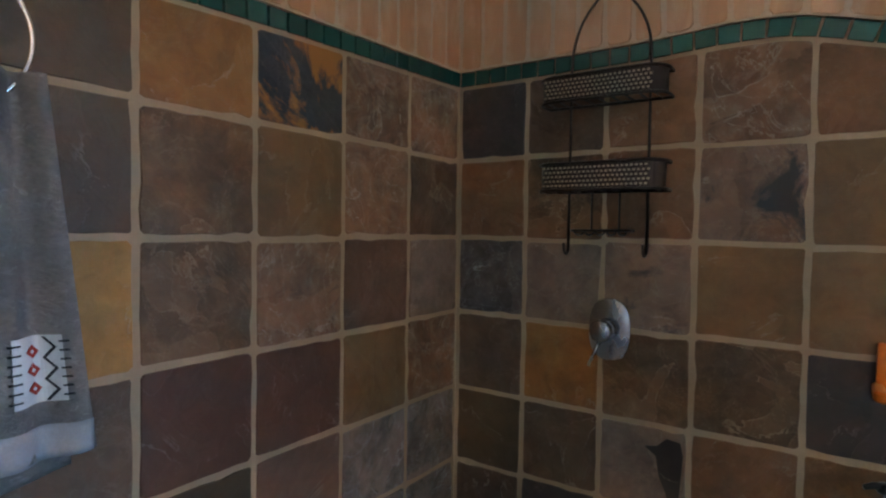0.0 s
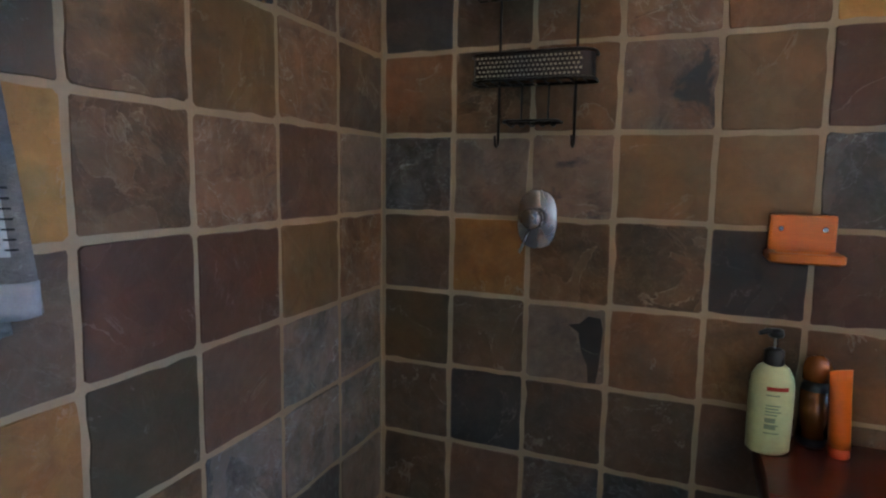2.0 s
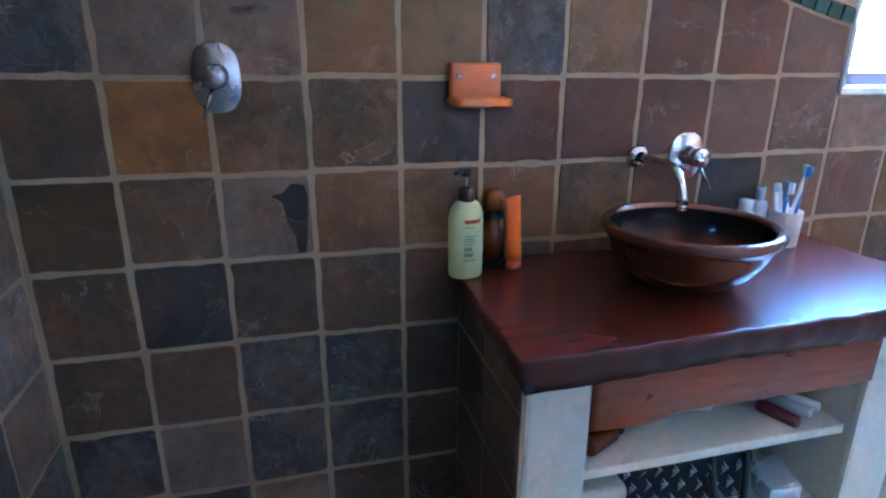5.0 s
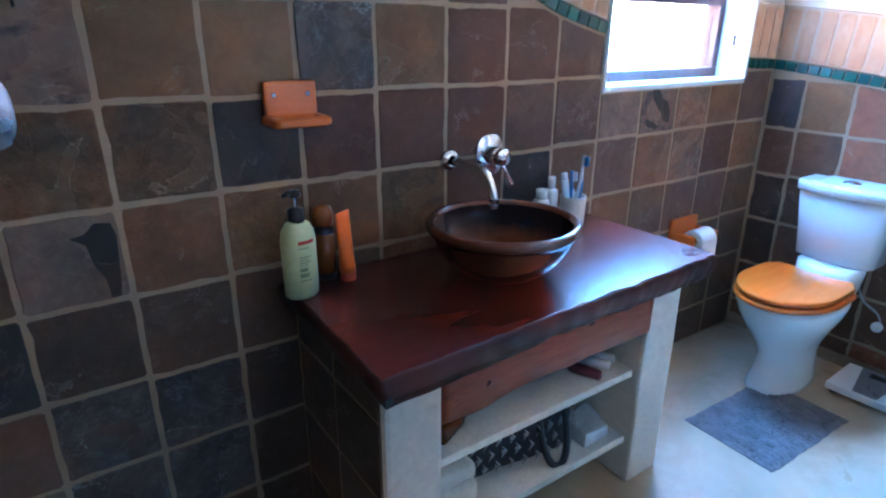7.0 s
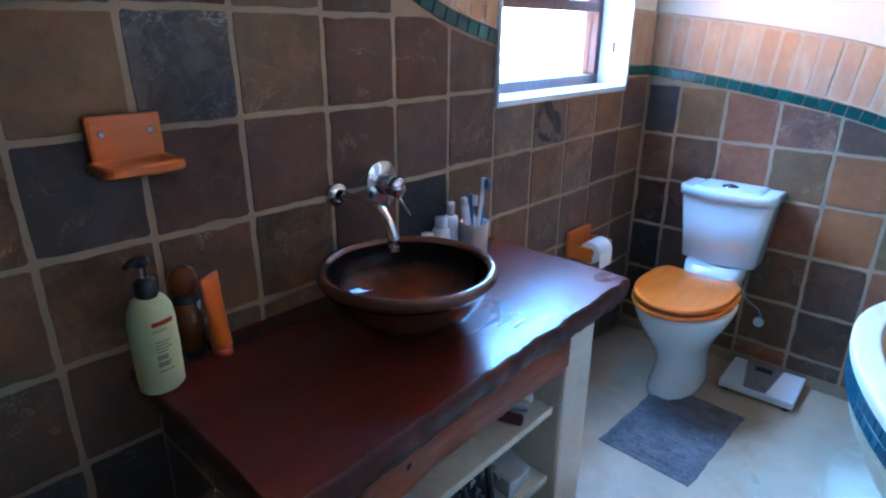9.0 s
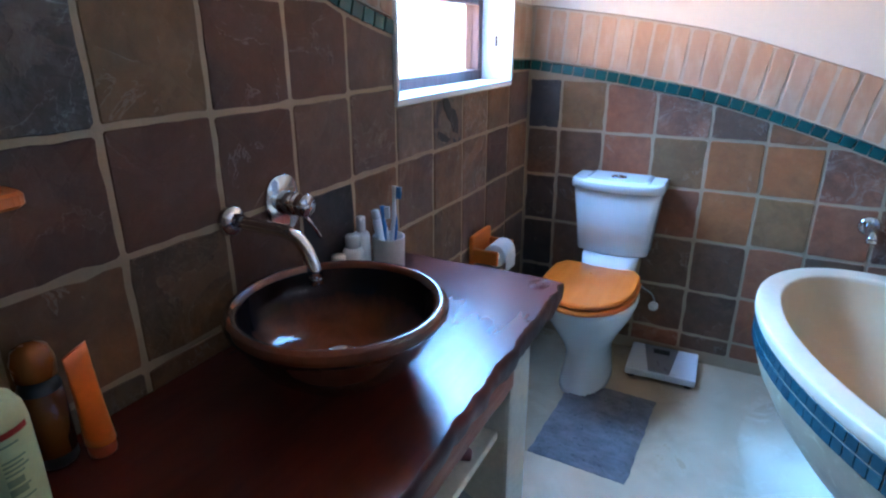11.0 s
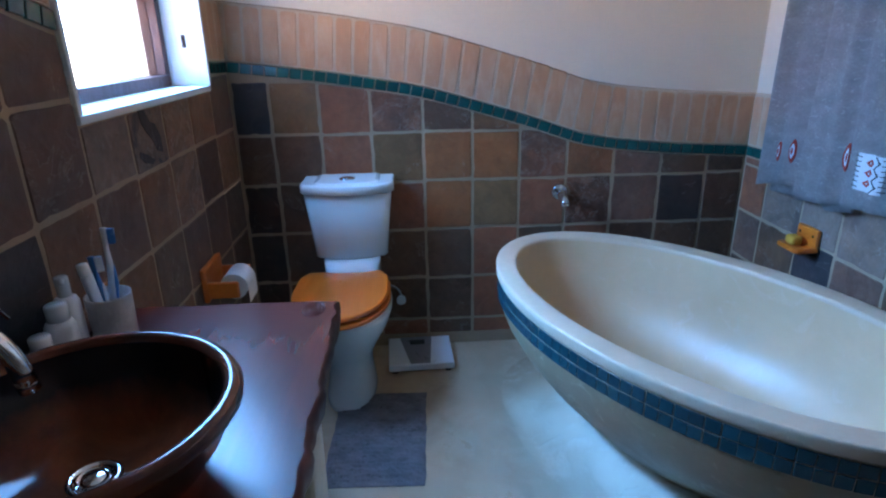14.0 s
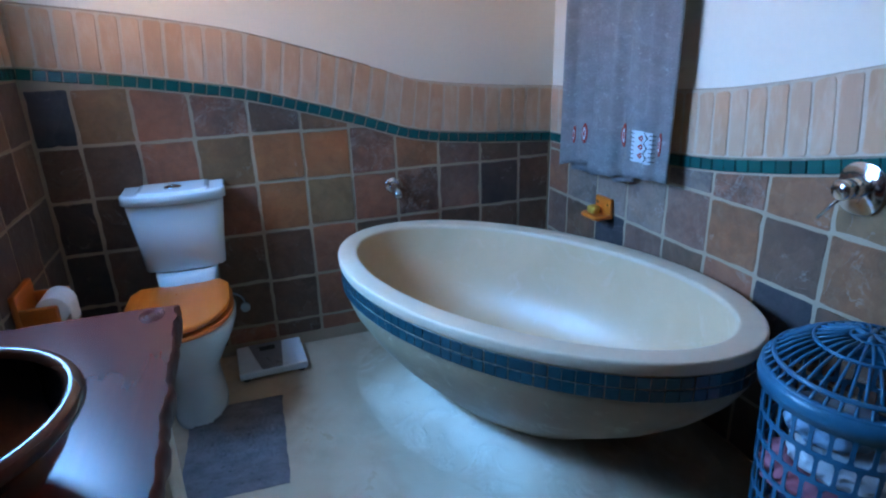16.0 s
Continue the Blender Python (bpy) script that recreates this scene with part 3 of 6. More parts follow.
def here(bm, m=INV):
    bmesh.ops.transform(bm, matrix=m, verts=bm.verts)
    return bm


def rough_box(x0, x1, y0, y1, z0, z1, bevel, amount, seed):
    bm = box_bm(x0, x1, y0, y1, z0, z1, bevel)
    bmesh.ops.subdivide_edges(bm, edges=[e for e in bm.edges if e.calc_length() > 0.08], cuts=5, use_grid_fill=True)
    for v in bm.verts:
        v.co += noise.noise_vector(v.co * 9 + Vector((seed, 0, 0))) * amount
    return bm


part("side_grout", here(box_bm(0.2545, 0.264, 0.958, YB - 0.003, 0.0, 0.668)), GROUT, vanity, "sandy grout on the tiled side")
pier_l = part("pier", here(rough_box(0.262, 0.405, 0.955, YB - 0.002, 0.0, 0.672, 0.012, 0.004, 1)), PIER_PAINT, vanity, "rough cream plaster pier")
part("pier", here(rough_box(1.110, 1.250, 0.955, YB - 0.002, 0.0, 0.672, 0.012, 0.004, 5)), PIER_PAINT, vanity, "rough cream plaster pier")
part("shelf", here(rough_box(0.405, 1.110, 0.985, YB - 0.004, 0.372, 0.396, 0.004, 0.001, 7)), PIER_PAINT, vanity, "cream shelf board")
part("shelf", here(rough_box(0.405, 1.110, 0.985, YB - 0.004, 0.135, 0.160, 0.004, 0.001, 9)), PIER_PAINT, vanity, "cream shelf board")
ap = bmesh.new()
N = 40
rows = []
for i in range(N + 1):
    x = 0.405 + 0.705 * i / N
    rise = min(1.0, max(0.0, (x - 0.50) / 0.20))
    low = 0.508 + 0.016 * rise * rise * (3 - 2 * rise) + 0.004 * noise.noise(Vector((x * 14, 0, 3)))
    wob = 0.006 * noise.noise(Vector((x * 9, 4, 0)))
    rows.append([ap.verts.new(p) for p in ((x, 0.965 + wob, low), (x, 0.950 + wob, low + 0.015), (x, 0.948 + wob, 0.672), (x, 0.985, 0.672), (x, 0.985, low))])
for a, b in zip(rows, rows[1:]):
    for k in range(5):
        ap.faces.new((a[k], a[(k + 1) % 5], b[(k + 1) % 5], b[k]))
ap.faces.new(rows[0][::-1]), ap.faces.new(rows[-1])
apron = part("apron", here(ap), APRON_WOOD, vanity, "rust-red rough wooden apron board", smooth=True)
for kx, kz, kr in ((0.52, 0.585, 0.009), (0.86, 0.638, 0.007)):
    part("knot", here(plate(oval(kr * 1.7, kr, 20), 0.003, 0.002), INV @ Matrix.Translation((kx, 0.950, kz))), RED_WOOD, apron, "dark knot")

worktop = thing("wooden_worktop", pose(0.745, 1.14, COUNTER), "dark red varnished live-edge hardwood slab worktop", "worktop")
INV_W = Matrix.Translation((-0.745, -1.14, -COUNTER))
slab = bmesh.new()
front = []
for i in range(61):
    x = 0.205 + 1.105 * i / 60
    y = 0.868 + 0.030 * (i / 60) + 0.007 * noise.noise(Vector((x * 10, 1, 0))) + 0.014 * noise.noise(Vector((x * 26, 2, 0))) * (i / 60)
    front.append((x, y))
right = [(1.318 + 0.008 * noise.noise(Vector((3, k * 0.7, 0))), 0.905 + (YB - 0.004 - 0.905) * k / 10) for k in range(1, 11)]
left = [(0.218 - 0.0013 * k + 0.006 * noise.noise(Vector((7, k * 0.8, 0))), YB - 0.004 - (YB - 0.004 - 0.875) * k / 10) for k in range(0, 10)]
outline = front + right + left
ctr = Vector((0.745, 1.14))


def ring(inset, z, jitter):
    out = []
    for i, (x, y) in enumerate(outline):
        d = (ctr - Vector((x, y))).normalized()
        k = inset + jitter * noise.noise(Vector((x * 16, y * 16, z * 40)))
        nx, ny = x + d.x * k, min(y + d.y * k, YB - 0.004)
        out.append(slab.verts.new((nx, ny, z)))
    return out


levels = [ring(0.012, COUNTER, 0.0), ring(0.003, COUNTER - 0.005, 0.002), ring(0.0, COUNTER - 0.02, 0.006), ring(0.006, COUNTER - 0.045, 0.008), ring(0.022, COUNTER - 0.07, 0.008)]
for a, b in zip(levels, levels[1:]):
    for i in range(len(a)):
        slab.faces.new((a[i], a[(i + 1) % len(a)], b[(i + 1) % len(a)], b[i])).material_index = 1
for fa in slab.faces:
    fa.smooth = True
slab.faces.new(levels[0]), slab.faces.new(levels[-1][::-1])
top = part("slab", here(slab, INV_W), RED_WOOD, worktop)
top.data.materials.append(EDGE_WOOD)
for r in (0.030, 0.022, 0.013):
    part("knot_ring", here(tube([(1.262 + r * 1.15 * math.cos(a / 4), 0.949 + r * 0.8 * math.sin(a / 4), COUNTER + 0.0005) for a in range(25)], 0.0014, 5), INV_W), EDGE_WOOD, top, "growth rings of a knot")
part("corner_bolt", here(box_bm(0.220, 0.238, 0.872, 0.884, 0.684, 0.702, 0.003), INV_W), BLACK_PLASTIC, worktop, "dark corner notch")
part("edge_knot", here(plate(oval(0.016, 0.010, 18), 0.004, 0.002), INV_W @ Matrix.Translation((0.93, 0.895, 0.715))), BLACK_PLASTIC, worktop, "black knot in the live edge")

# ---- basin ----
BX, BY, BR = 0.722, 1.147, 0.196
basin = thing("vessel_basin", pose(BX, BY, COUNTER), "round brown glazed stoneware vessel basin", "basin")
part("bowl", lathe([(0.0, 0.0), (0.090, 0.0), (0.100, 0.005), (0.120, 0.020), (0.148, 0.046), (0.168, 0.076), (0.179, 0.102), (0.184, 0.112), (0.192, 0.117), (0.197, 0.124), (0.1975, 0.131), (0.194, 0.138)], 72), BASIN, basin, smooth=True)
part("rim", lathe([(0.194, 0.138), (0.189, 0.1425), (0.182, 0.143), (0.175, 0.139), (0.172, 0.132)], 72), BASIN, basin, "rounded brown glazed rim", smooth=True)
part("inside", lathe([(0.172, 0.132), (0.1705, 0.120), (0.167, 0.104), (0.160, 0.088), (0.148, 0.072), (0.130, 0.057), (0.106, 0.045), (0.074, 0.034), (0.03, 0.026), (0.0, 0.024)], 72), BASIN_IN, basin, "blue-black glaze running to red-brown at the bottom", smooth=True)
drain = part("drain", lathe([(0.034, 0.026), (0.034, 0.030), (0.028, 0.033), (0.024, 0.029), (0.023, 0.026), (0.0, 0.0255)], 32), CHROME, basin, "chrome drain ring", smooth=True)
part("plug", lathe([(0.0, 0.0345), (0.012, 0.0335), (0.019, 0.030), (0.019, 0.0262)], 24), CHROME, drain, smooth=True)


def place_mixer(name, m, label, rx, rz, lever_tilt, metal=CHROME):
    """A wall mixer: oval chrome plate, round body, cap and a thin lever."""
    ob = thing(name, m, label, "mixer")
    part("plate", plate(oval(rx, rz, 40, 2.5), 0.006, 0.002), metal, ob, smooth=True)
    body = part("body", lathe([(0.025, 0.0), (0.025, 0.030), (0.023, 0.032), (0.023, 0.036), (0.025, 0.038), (0.025, 0.062), (0.022, 0.067), (0.0, 0.068)], 32), metal, ob, at=pose(0, -0.006, 0.004, 90, 0, 0), smooth=True)
    a = radians(lever_tilt)
    part("lever", tube([(0.01 * math.sin(a), -0.050, -0.018), (0.03 * math.sin(a), -0.058, -0.045), (0.055 * math.sin(a), -0.062, -0.078)], [0.005, 0.004, 0.0035], 10), metal, ob, smooth=True)
    return ob


place_mixer("shower_mixer", pose(-0.277, YB, 1.192), "chrome oval shower mixer with a thin lever", 0.049, 0.072, -30, DULL_CHROME)
place_mixer("basin_mixer", pose(0.879, YB, 0.990), "chrome round-plated wall mixer above the basin", 0.050, 0.062, 50)
place_mixer("bath_mixer", pose(0.935, YD, 0.92, 0, 0, 180), "chrome oval bath mixer on the tiled wall", 0.058, 0.064, -65)

tap = thing("basin_spout", pose(0.735, YB, 0.992), "chrome curved wall spout over the basin", "tap")
part("rose", lathe([(0.0, 0.0), (0.030, 0.0), (0.031, 0.006), (0.027, 0.014), (0.016, 0.018)], 32), CHROME, tap, at=pose(0, 0, 0, 90), smooth=True)
pts = [(0, -0.01, 0), (0, -0.05, 0.0), (0.002, -0.10, -0.001)] + bezier((0.004, -0.13, -0.002), (0.005, -0.165, -0.004), (0.006, -0.188, -0.03), (0.007, -0.196, -0.085), 10)
part("pipe", tube(pts, 0.0125, 16), CHROME, tap, smooth=True)
part("nozzle", tube([(0.007, -0.194, -0.078), (0.007, -0.1975, -0.096)], 0.0128, 16), CHROME, tap, smooth=True)

bs = thing("bath_spout", pose(XC, 0.115, 0.69), "short chrome bath spout on the tiled wall", "tap")
part("rose", lathe([(0.0, 0.0), (0.034, 0.0), (0.035, 0.006), (0.030, 0.014), (0.018, 0.018)], 32), CHROME, bs, at=pose(0, 0, 0, 90, 0, -90), smooth=True)
part("pipe", tube([(-0.005, 0, 0), (-0.05, 0, -0.003), (-0.082, 0, -0.011), (-0.100, 0, -0.024), (-0.106, 0, -0.036)], [0.02, 0.019, 0.019, 0.0185, 0.018], 18), CHROME, bs, smooth=True)

# ---- things on the worktop ----
E2 = 0.0005


def lotion_bottle(x, y):
    ob = thing("lotion_bottle", pose(x, y, COUNTER + E2, 0, 0, 12) @ Matrix.Diagonal((1, 1, 1.05, 1)), "pale green pump bottle with a black pump, on the worktop", "bottle")
    part("body", lathe([(0.0, 0.0), (0.036, 0.0), (0.041, 0.005), (0.042, 0.06), (0.042, 0.130), (0.039, 0.150), (0.030, 0.166), (0.018, 0.174), (0.0, 0.176)], 40, 1.0, 0.82), GREEN_BOTTLE, ob, smooth=True)
    part("collar", lathe([(0.0, 0.170), (0.018, 0.171), (0.019, 0.175), (0.018, 0.199), (0.010, 0.204), (0.0, 0.204)], 28), BLACK_PLASTIC, ob, smooth=True)
    part("stem", tube([(0, 0, 0.200), (0, 0, 0.228)], 0.0055, 12), CHROME, ob)
    part("pump_head", lathe([(0.0, 0.226), (0.013, 0.226), (0.015, 0.231), (0.013, 0.240), (0.0, 0.243)], 24), BLACK_PLASTIC, ob, smooth=True)
    part("nozzle", tube([(0.006, 0, 0.236), (-0.02, -0.004, 0.237), (-0.034, -0.007, 0.233)], [0.007, 0.006, 0.004], 10), BLACK_PLASTIC, ob, smooth=True)

    def wrap(name, z0, z1, a0, a1, mat, label):
        bm = bmesh.new()
        prev = None
        for k in range(9):
            a = radians(a0 + (a1 - a0) * k / 8)
            c = [bm.verts.new((r * math.cos(a), r * 0.82 * math.sin(a), z)) for r, z in ((0.0424, z0), (0.0424, z1), (0.0430, z1), (0.0430, z0))]
            if prev:
                for q in range(4):
                    bm.faces.new((prev[q], prev[(q + 1) % 4], c[(q + 1) % 4], c[q]))
            prev = c
        part(name, bm, mat, ob, label)
    wrap("red_band", 0.128, 0.136, -118, -62, RED_THREAD, "small red label band")
    for q, (z, a1) in enumerate(((0.118, -85), (0.098, -80), (0.092, -86), (0.086, -78), (0.080, -88), (0.066, -92), (0.060, -84), (0.053, -90), (0.044, -80))):
        wrap("print_line", z, z + (0.009 if z in (0.066, 0.053) else 0.0025), -118, a1, PRINT_GREY, "grey-green print")
    return ob


lotion_bottle(0.240, 1.300)
tube_o = thing("orange_tube", pose(0.372, 1.325, COUNTER + E2, 2, -5, 20), "upright orange plastic tube on a red cap", "tube")
part("cap", lathe([(0.0, 0.0), (0.018, 0.0), (0.019, 0.003), (0.019, 0.022), (0.0, 0.023)], 24), surface("red_cap", (0.55, 0.06, 0.012), (0.45, 0.05, 0.01), 0.35, 6, 50, relief=0), tube_o, smooth=True)
tb = bmesh.new()
prev = None
for k in range(9):
    z = 0.022 + 0.158 * k / 8
    f = k / 8
    ringv = [tb.verts.new(((0.019 + 0.004 * f) * math.cos(2 * math.pi * q / 24), (0.019 * (1 - f) + 0.003) * math.sin(2 * math.pi * q / 24), z)) for q in range(24)]
    if prev:
        for q in range(24):
            tb.faces.new((prev[q], prev[(q + 1) % 24], ringv[(q + 1) % 24], ringv[q]))
    else:
        tb.faces.new(ringv[::-1])
    prev = ringv
tb.faces.new(prev)
part("body", tb, ORANGE_PLASTIC, tube_o, smooth=True)
ab = thing("amber_bottle", pose(0.330, 1.365, COUNTER + E2), "dark amber bottle with a rounded brown cap", "bottle")
part("body", lathe([(0.0, 0.0), (0.025, 0.0), (0.027, 0.004), (0.027, 0.125), (0.020, 0.140), (0.0, 0.141)], 28), BLACK_PLASTIC, ab, smooth=True)
part("cap", lathe([(0.020, 0.139), (0.026, 0.141), (0.027, 0.165), (0.022, 0.183), (0.010, 0.190), (0.0, 0.191)], 28), surface("orange_brown_cap", (0.34, 0.10, 0.02), (0.25, 0.07, 0.015), 0.25, 6, 50, relief=0), ab, smooth=True)
part("front_strip", lathe([(0.0272, 0.02), (0.0278, 0.02), (0.0278, 0.12), (0.0272, 0.12)], 28), AMBER, ab, smooth=True)


def white_bottle(x, y, r, h, cap_r, label):
    ob = thing("cosmetic_bottle", pose(x, y, COUNTER + E2), label, "bottle", "bottles beside the basin")
    part("body", lathe([(0.0, 0.0), (r * 0.93, 0.0), (r, 0.004), (r, h * 0.66), (r * 0.85, h * 0.73), (cap_r, h * 0.75), (0.0, h * 0.75)], 28), WHITE_PLASTIC, ob, smooth=True)
    part("cap", lathe([(cap_r * 0.95, h * 0.75), (cap_r * 1.1, h * 0.76), (cap_r * 1.1, h * 0.97), (cap_r, h), (0.0, h)], 24), CERAMIC, ob, smooth=True)
    return ob


white_bottle(1.062, 1.362, 0.026, 0.125, 0.017, "short white plastic bottle with a white cap")
pump = white_bottle(1.118, 1.376, 0.022, 0.155, 0.011, "slim white pump bottle")
part("nozzle", tube([(0.0, 0.0, 0.150), (-0.02, -0.012, 0.150)], 0.005, 10), CERAMIC, pump, smooth=True)
white_bottle(1.018, 1.374, 0.020, 0.085, 0.016, "tiny white jar-like bottle")
cup = thing("toothbrush_cup", pose(1.165, 1.325, COUNTER + E2), "white knobbly ceramic toothbrush cup", "cup")
cupbm = lathe([(0.0, 0.0), (0.036, 0.0), (0.039, 0.004), (0.042, 0.095), (0.0415, 0.098), (0.038, 0.097), (0.035, 0.02), (0.0, 0.018)], 36)
part("cup_body", cupbm, surface("dimpled_ceramic", (0.72, 0.70, 0.66), (0.64, 0.62, 0.58), 0.4, 40, 90, relief=0.8, depth=0.006), cup, smooth=True)


def toothbrush(dx, dy, tilt_x, tilt_y, length, mat, label):
    ob = thing("toothbrush", pose(1.165 + dx, 1.325 + dy, COUNTER + 0.022, tilt_x, tilt_y, 20), label, "toothbrush", "toothbrushes in the cup")
    part("handle", tube([(0, 0, 0), (0, 0.001, length * 0.3), (0, -0.002, length * 0.6), (0, 0, length * 0.8), (0, 0, length)], [0.0055, 0.0075, 0.0065, 0.0045, 0.0065], 10), mat, ob, smooth=True)
    part("grip", tube([(0, -0.004, length * 0.25), (0, -0.0075, length * 0.45), (0, -0.0065, length * 0.62)], [0.004, 0.005, 0.003], 8), WHITE_PLASTIC if mat is BRUSH_BLUE else BRUSH_BLUE, ob, smooth=True)
    part("bristles", box_bm(-0.006, 0.006, -0.018, -0.005, length - 0.032, length - 0.002, 0.0015), CERAMIC if mat is BRUSH_BLUE else BRUSH_BLUE, ob)
    return ob


toothbrush(0.014, 0.0, 2, 7, 0.200, WHITE_PLASTIC, "blue and white toothbrush standing in a cup")
toothbrush(0.006, 0.012, -3, 3, 0.150, BRUSH_BLUE, "short blue toothbrush standing in a cup")
tp = thing("toothpaste_tube", pose(1.160, 1.335, COUNTER + 0.022, -5, -8, 10), "white toothpaste tube standing in a cup", "tube")
part("body", lathe([(0.0, 0.0), (0.013, 0.0), (0.016, 0.10), (0.016, 0.125), (0.010, 0.130), (0.0, 0.130)], 20, 1.0, 0.6), WHITE_PLASTIC, tp, smooth=True)
part("cap", lathe([(0.0105, 0.129), (0.011, 0.131), (0.010, 0.150), (0.0, 0.151)], 16), CERAMIC, tp, smooth=True)

# ---- things under the worktop ----
def lying(name, at, label, cat, prof, mat):
    ob = thing(name, at, label, cat)
    part("body", lathe(prof, 26), mat, ob, smooth=True)
    return ob


ab2 = lying("amber_jar", pose(0.445, 1.03, 0.396 + 0.0255, 0, 90, 25), "amber bottle lying on the vanity shelf", "bottle", [(0.0, 0.0), (0.023, 0.0), (0.025, 0.004), (0.025, 0.085), (0.016, 0.1), (0.0, 0.1)], AMBER)
part("cap", lathe([(0.016, 0.1), (0.018, 0.101), (0.018, 0.118), (0.0, 0.119)], 20), BLACK_PLASTIC, ab2, smooth=True)
lying("pink_soap", pose(0.437, 1.045, 0.3965), "small pink soap puck on the shelf", "soap", [(0.0, 0.0), (0.022, 0.0), (0.026, 0.008), (0.02, 0.018), (0.0, 0.02)], CLOTH_PINK).matrix_basis = pose(0.440, 1.11, 0.3965)
cart = thing("white_carton", pose(0.60, 1.20, 0.3965, 0, 0, 15), "small white cardboard carton on the shelf", "box")
part("carton", box_bm(-0.075, 0.075, -0.045, 0.045, 0, 0.085, 0.003), WHITE_PLASTIC, cart)
part("flap", box_bm(-0.075, 0.075, -0.047, -0.045, 0.055, 0.087, 0.0005), PAPER, cart)
tis = thing("tissue_packet", pose(0.79, 1.15, 0.3965, 0, 0, -20), "crumpled white paper packet on the shelf", "packet")
part("paper", rough_box(-0.05, 0.05, -0.035, 0.035, 0, 0.04, 0.01, 0.006, 21), PAPER, tis)
for dx, dz, mat, lab in ((0.0, 0.0, PLUM, "dark plum cosmetic tube lying on the shelf"), (0.07, 0.0, GLASS_TILE, "grey metallic cosmetic tube lying on the shelf"), (0.115, 0.0, WHITE_PLASTIC, "white cosmetic tube lying on the shelf")):
    ob = lying("cosmetic_tube", pose(0.93 + dx, 1.06 + dx * 0.2, 0.396 + 0.0215, 78, 0, 30 + dx * 200), lab, "tube", [(0.0, -0.05), (0.018, -0.05), (0.021, -0.04), (0.020, 0.06), (0.013, 0.066), (0.0, 0.067)], mat)
    ob.matrix_basis = pose(0.965 + dx * 0.8, 1.05 + dx * 0.3, 0.396 + 0.0165, 90, 0, 20 + dx * 100) @ Matrix.Diagonal((0.75, 0.75, 0.85, 1))

bag = thing("patterned_bag", pose(0.76, 1.17, 0.1605, 0, 0, -8), "black and grey patterned cloth bag slumped on the shelf", "bag")
bagbm = rough_box(-0.19, 0.19, -0.10, 0.08, 0, 0.155, 0.03, 0.022, 33)
for v in bagbm.verts:
    v.co.z = max(v.co.z, 0.0)
bagbody = part("bag_body", bagbm, BAG_DARK, bag, smooth=True)
for i in range(9):
    for j in range(3):
        x, z = -0.165 + 0.042 * i + (0.02 if j % 2 else 0), 0.035 + 0.042 * j
        motif = bmesh.new()
        tube([(x + 0.015 * math.cos(a), -0.113 + 0.006 * math.sin(i), z + 0.021 * math.sin(a)) for a in (k * math.pi / 2 for k in range(4))], 0.0045, 5, True, motif)
        if (i + 2 * j) % 3:
            tube([(x + 0.006 * math.cos(a), -0.113 + 0.006 * math.sin(i), z + 0.008 * math.sin(a)) for a in (k * math.pi / 2 for k in range(4))], 0.003, 5, True, motif)
        part("printed_motif", motif, BAG_PALE, bagbody)
part("handle", tube(bezier((0.06, -0.105, 0.15), (0.06, -0.16, -0.06), (0.17, -0.16, -0.06), (0.15, -0.105, 0.15), 16), 0.011, 8), BLACK_PLASTIC, bag, "black bag strap", smooth=True)
fold = thing("folded_towel", pose(0.50, 1.13, 0.1605), "folded cream towel on the low shelf", "towel")
part("cloth", rough_box(-0.085, 0.075, -0.10, 0.10, 0, 0.075, 0.02, 0.006, 41), PIER_PAINT, fold, smooth=True)
part("cloth_fold", rough_box(-0.083, 0.073, -0.098, 0.10, 0.076, 0.125, 0.018, 0.006, 44), PIER_PAINT, fold, smooth=True)
pl = thing("clear_packet", pose(1.02, 1.06, 0.1605), "crumpled pale plastic packet on the low shelf", "packet")
part("film", rough_box(-0.055, 0.055, -0.05, 0.06, 0, 0.05, 0.012, 0.018, 51), GLASS_TILE, pl)

# ---- wooden wall fittings ----
def soap_shelf(m, label):
    """A wooden soap dish: back board with two screws and a dished shelf with rounded front corners."""
    ob = thing("soap_shelf", m, label, "soap dish", "wooden soap dishes")
    back = part("back_board", box_bm(-0.062, 0.062, -0.018, 0.0, 0.0, 0.085, 0.007), ORANGE_WOOD, ob)
    for x in (-0.04, 0.04):
        part("screw", lathe([(0.0, 0.0), (0.006, 0.0), (0.005, 0.002), (0.0, 0.002)], 14), DULL_CHROME, back, at=pose(x, -0.018, 0.055, 90))
    bm = bmesh.new()
    out = [(-0.068, -0.006)] + [(-0.068 + 0.02 - 0.02 * math.cos(a), -0.095 + 0.02 - 0.02 * math.sin(a)) for a in (k * math.pi / 8 for k in range(5))]
    out += [(0.068 - 0.02 + 0.02 * math.sin(a), -0.095 + 0.02 - 0.02 * math.cos(a)) for a in (k * math.pi / 8 for k in range(5))] + [(0.068, -0.006)]
    levels = []
    for inset, z in ((0.004, -0.010), (0.0, -0.006), (0.0, 0.006), (0.004, 0.010), (0.016, 0.010), (0.024, 0.002)):
        levels.append([bm.verts.new((x * (1 - inset / 0.068), (y + 0.05) * (1 - inset / 0.045) - 0.05, z)) for x, y in out])
    for a, b in zip(levels, levels[1:]):
        for i in range(len(a)):
            bm.faces.new((a[i], a[(i + 1) % len(a)], b[(i + 1) % len(a)], b[i]))
    bm.faces.new(levels[0][::-1]), bm.faces.new(levels[-1])
    part("shelf", bm, ORANGE_WOOD, ob)
    return ob


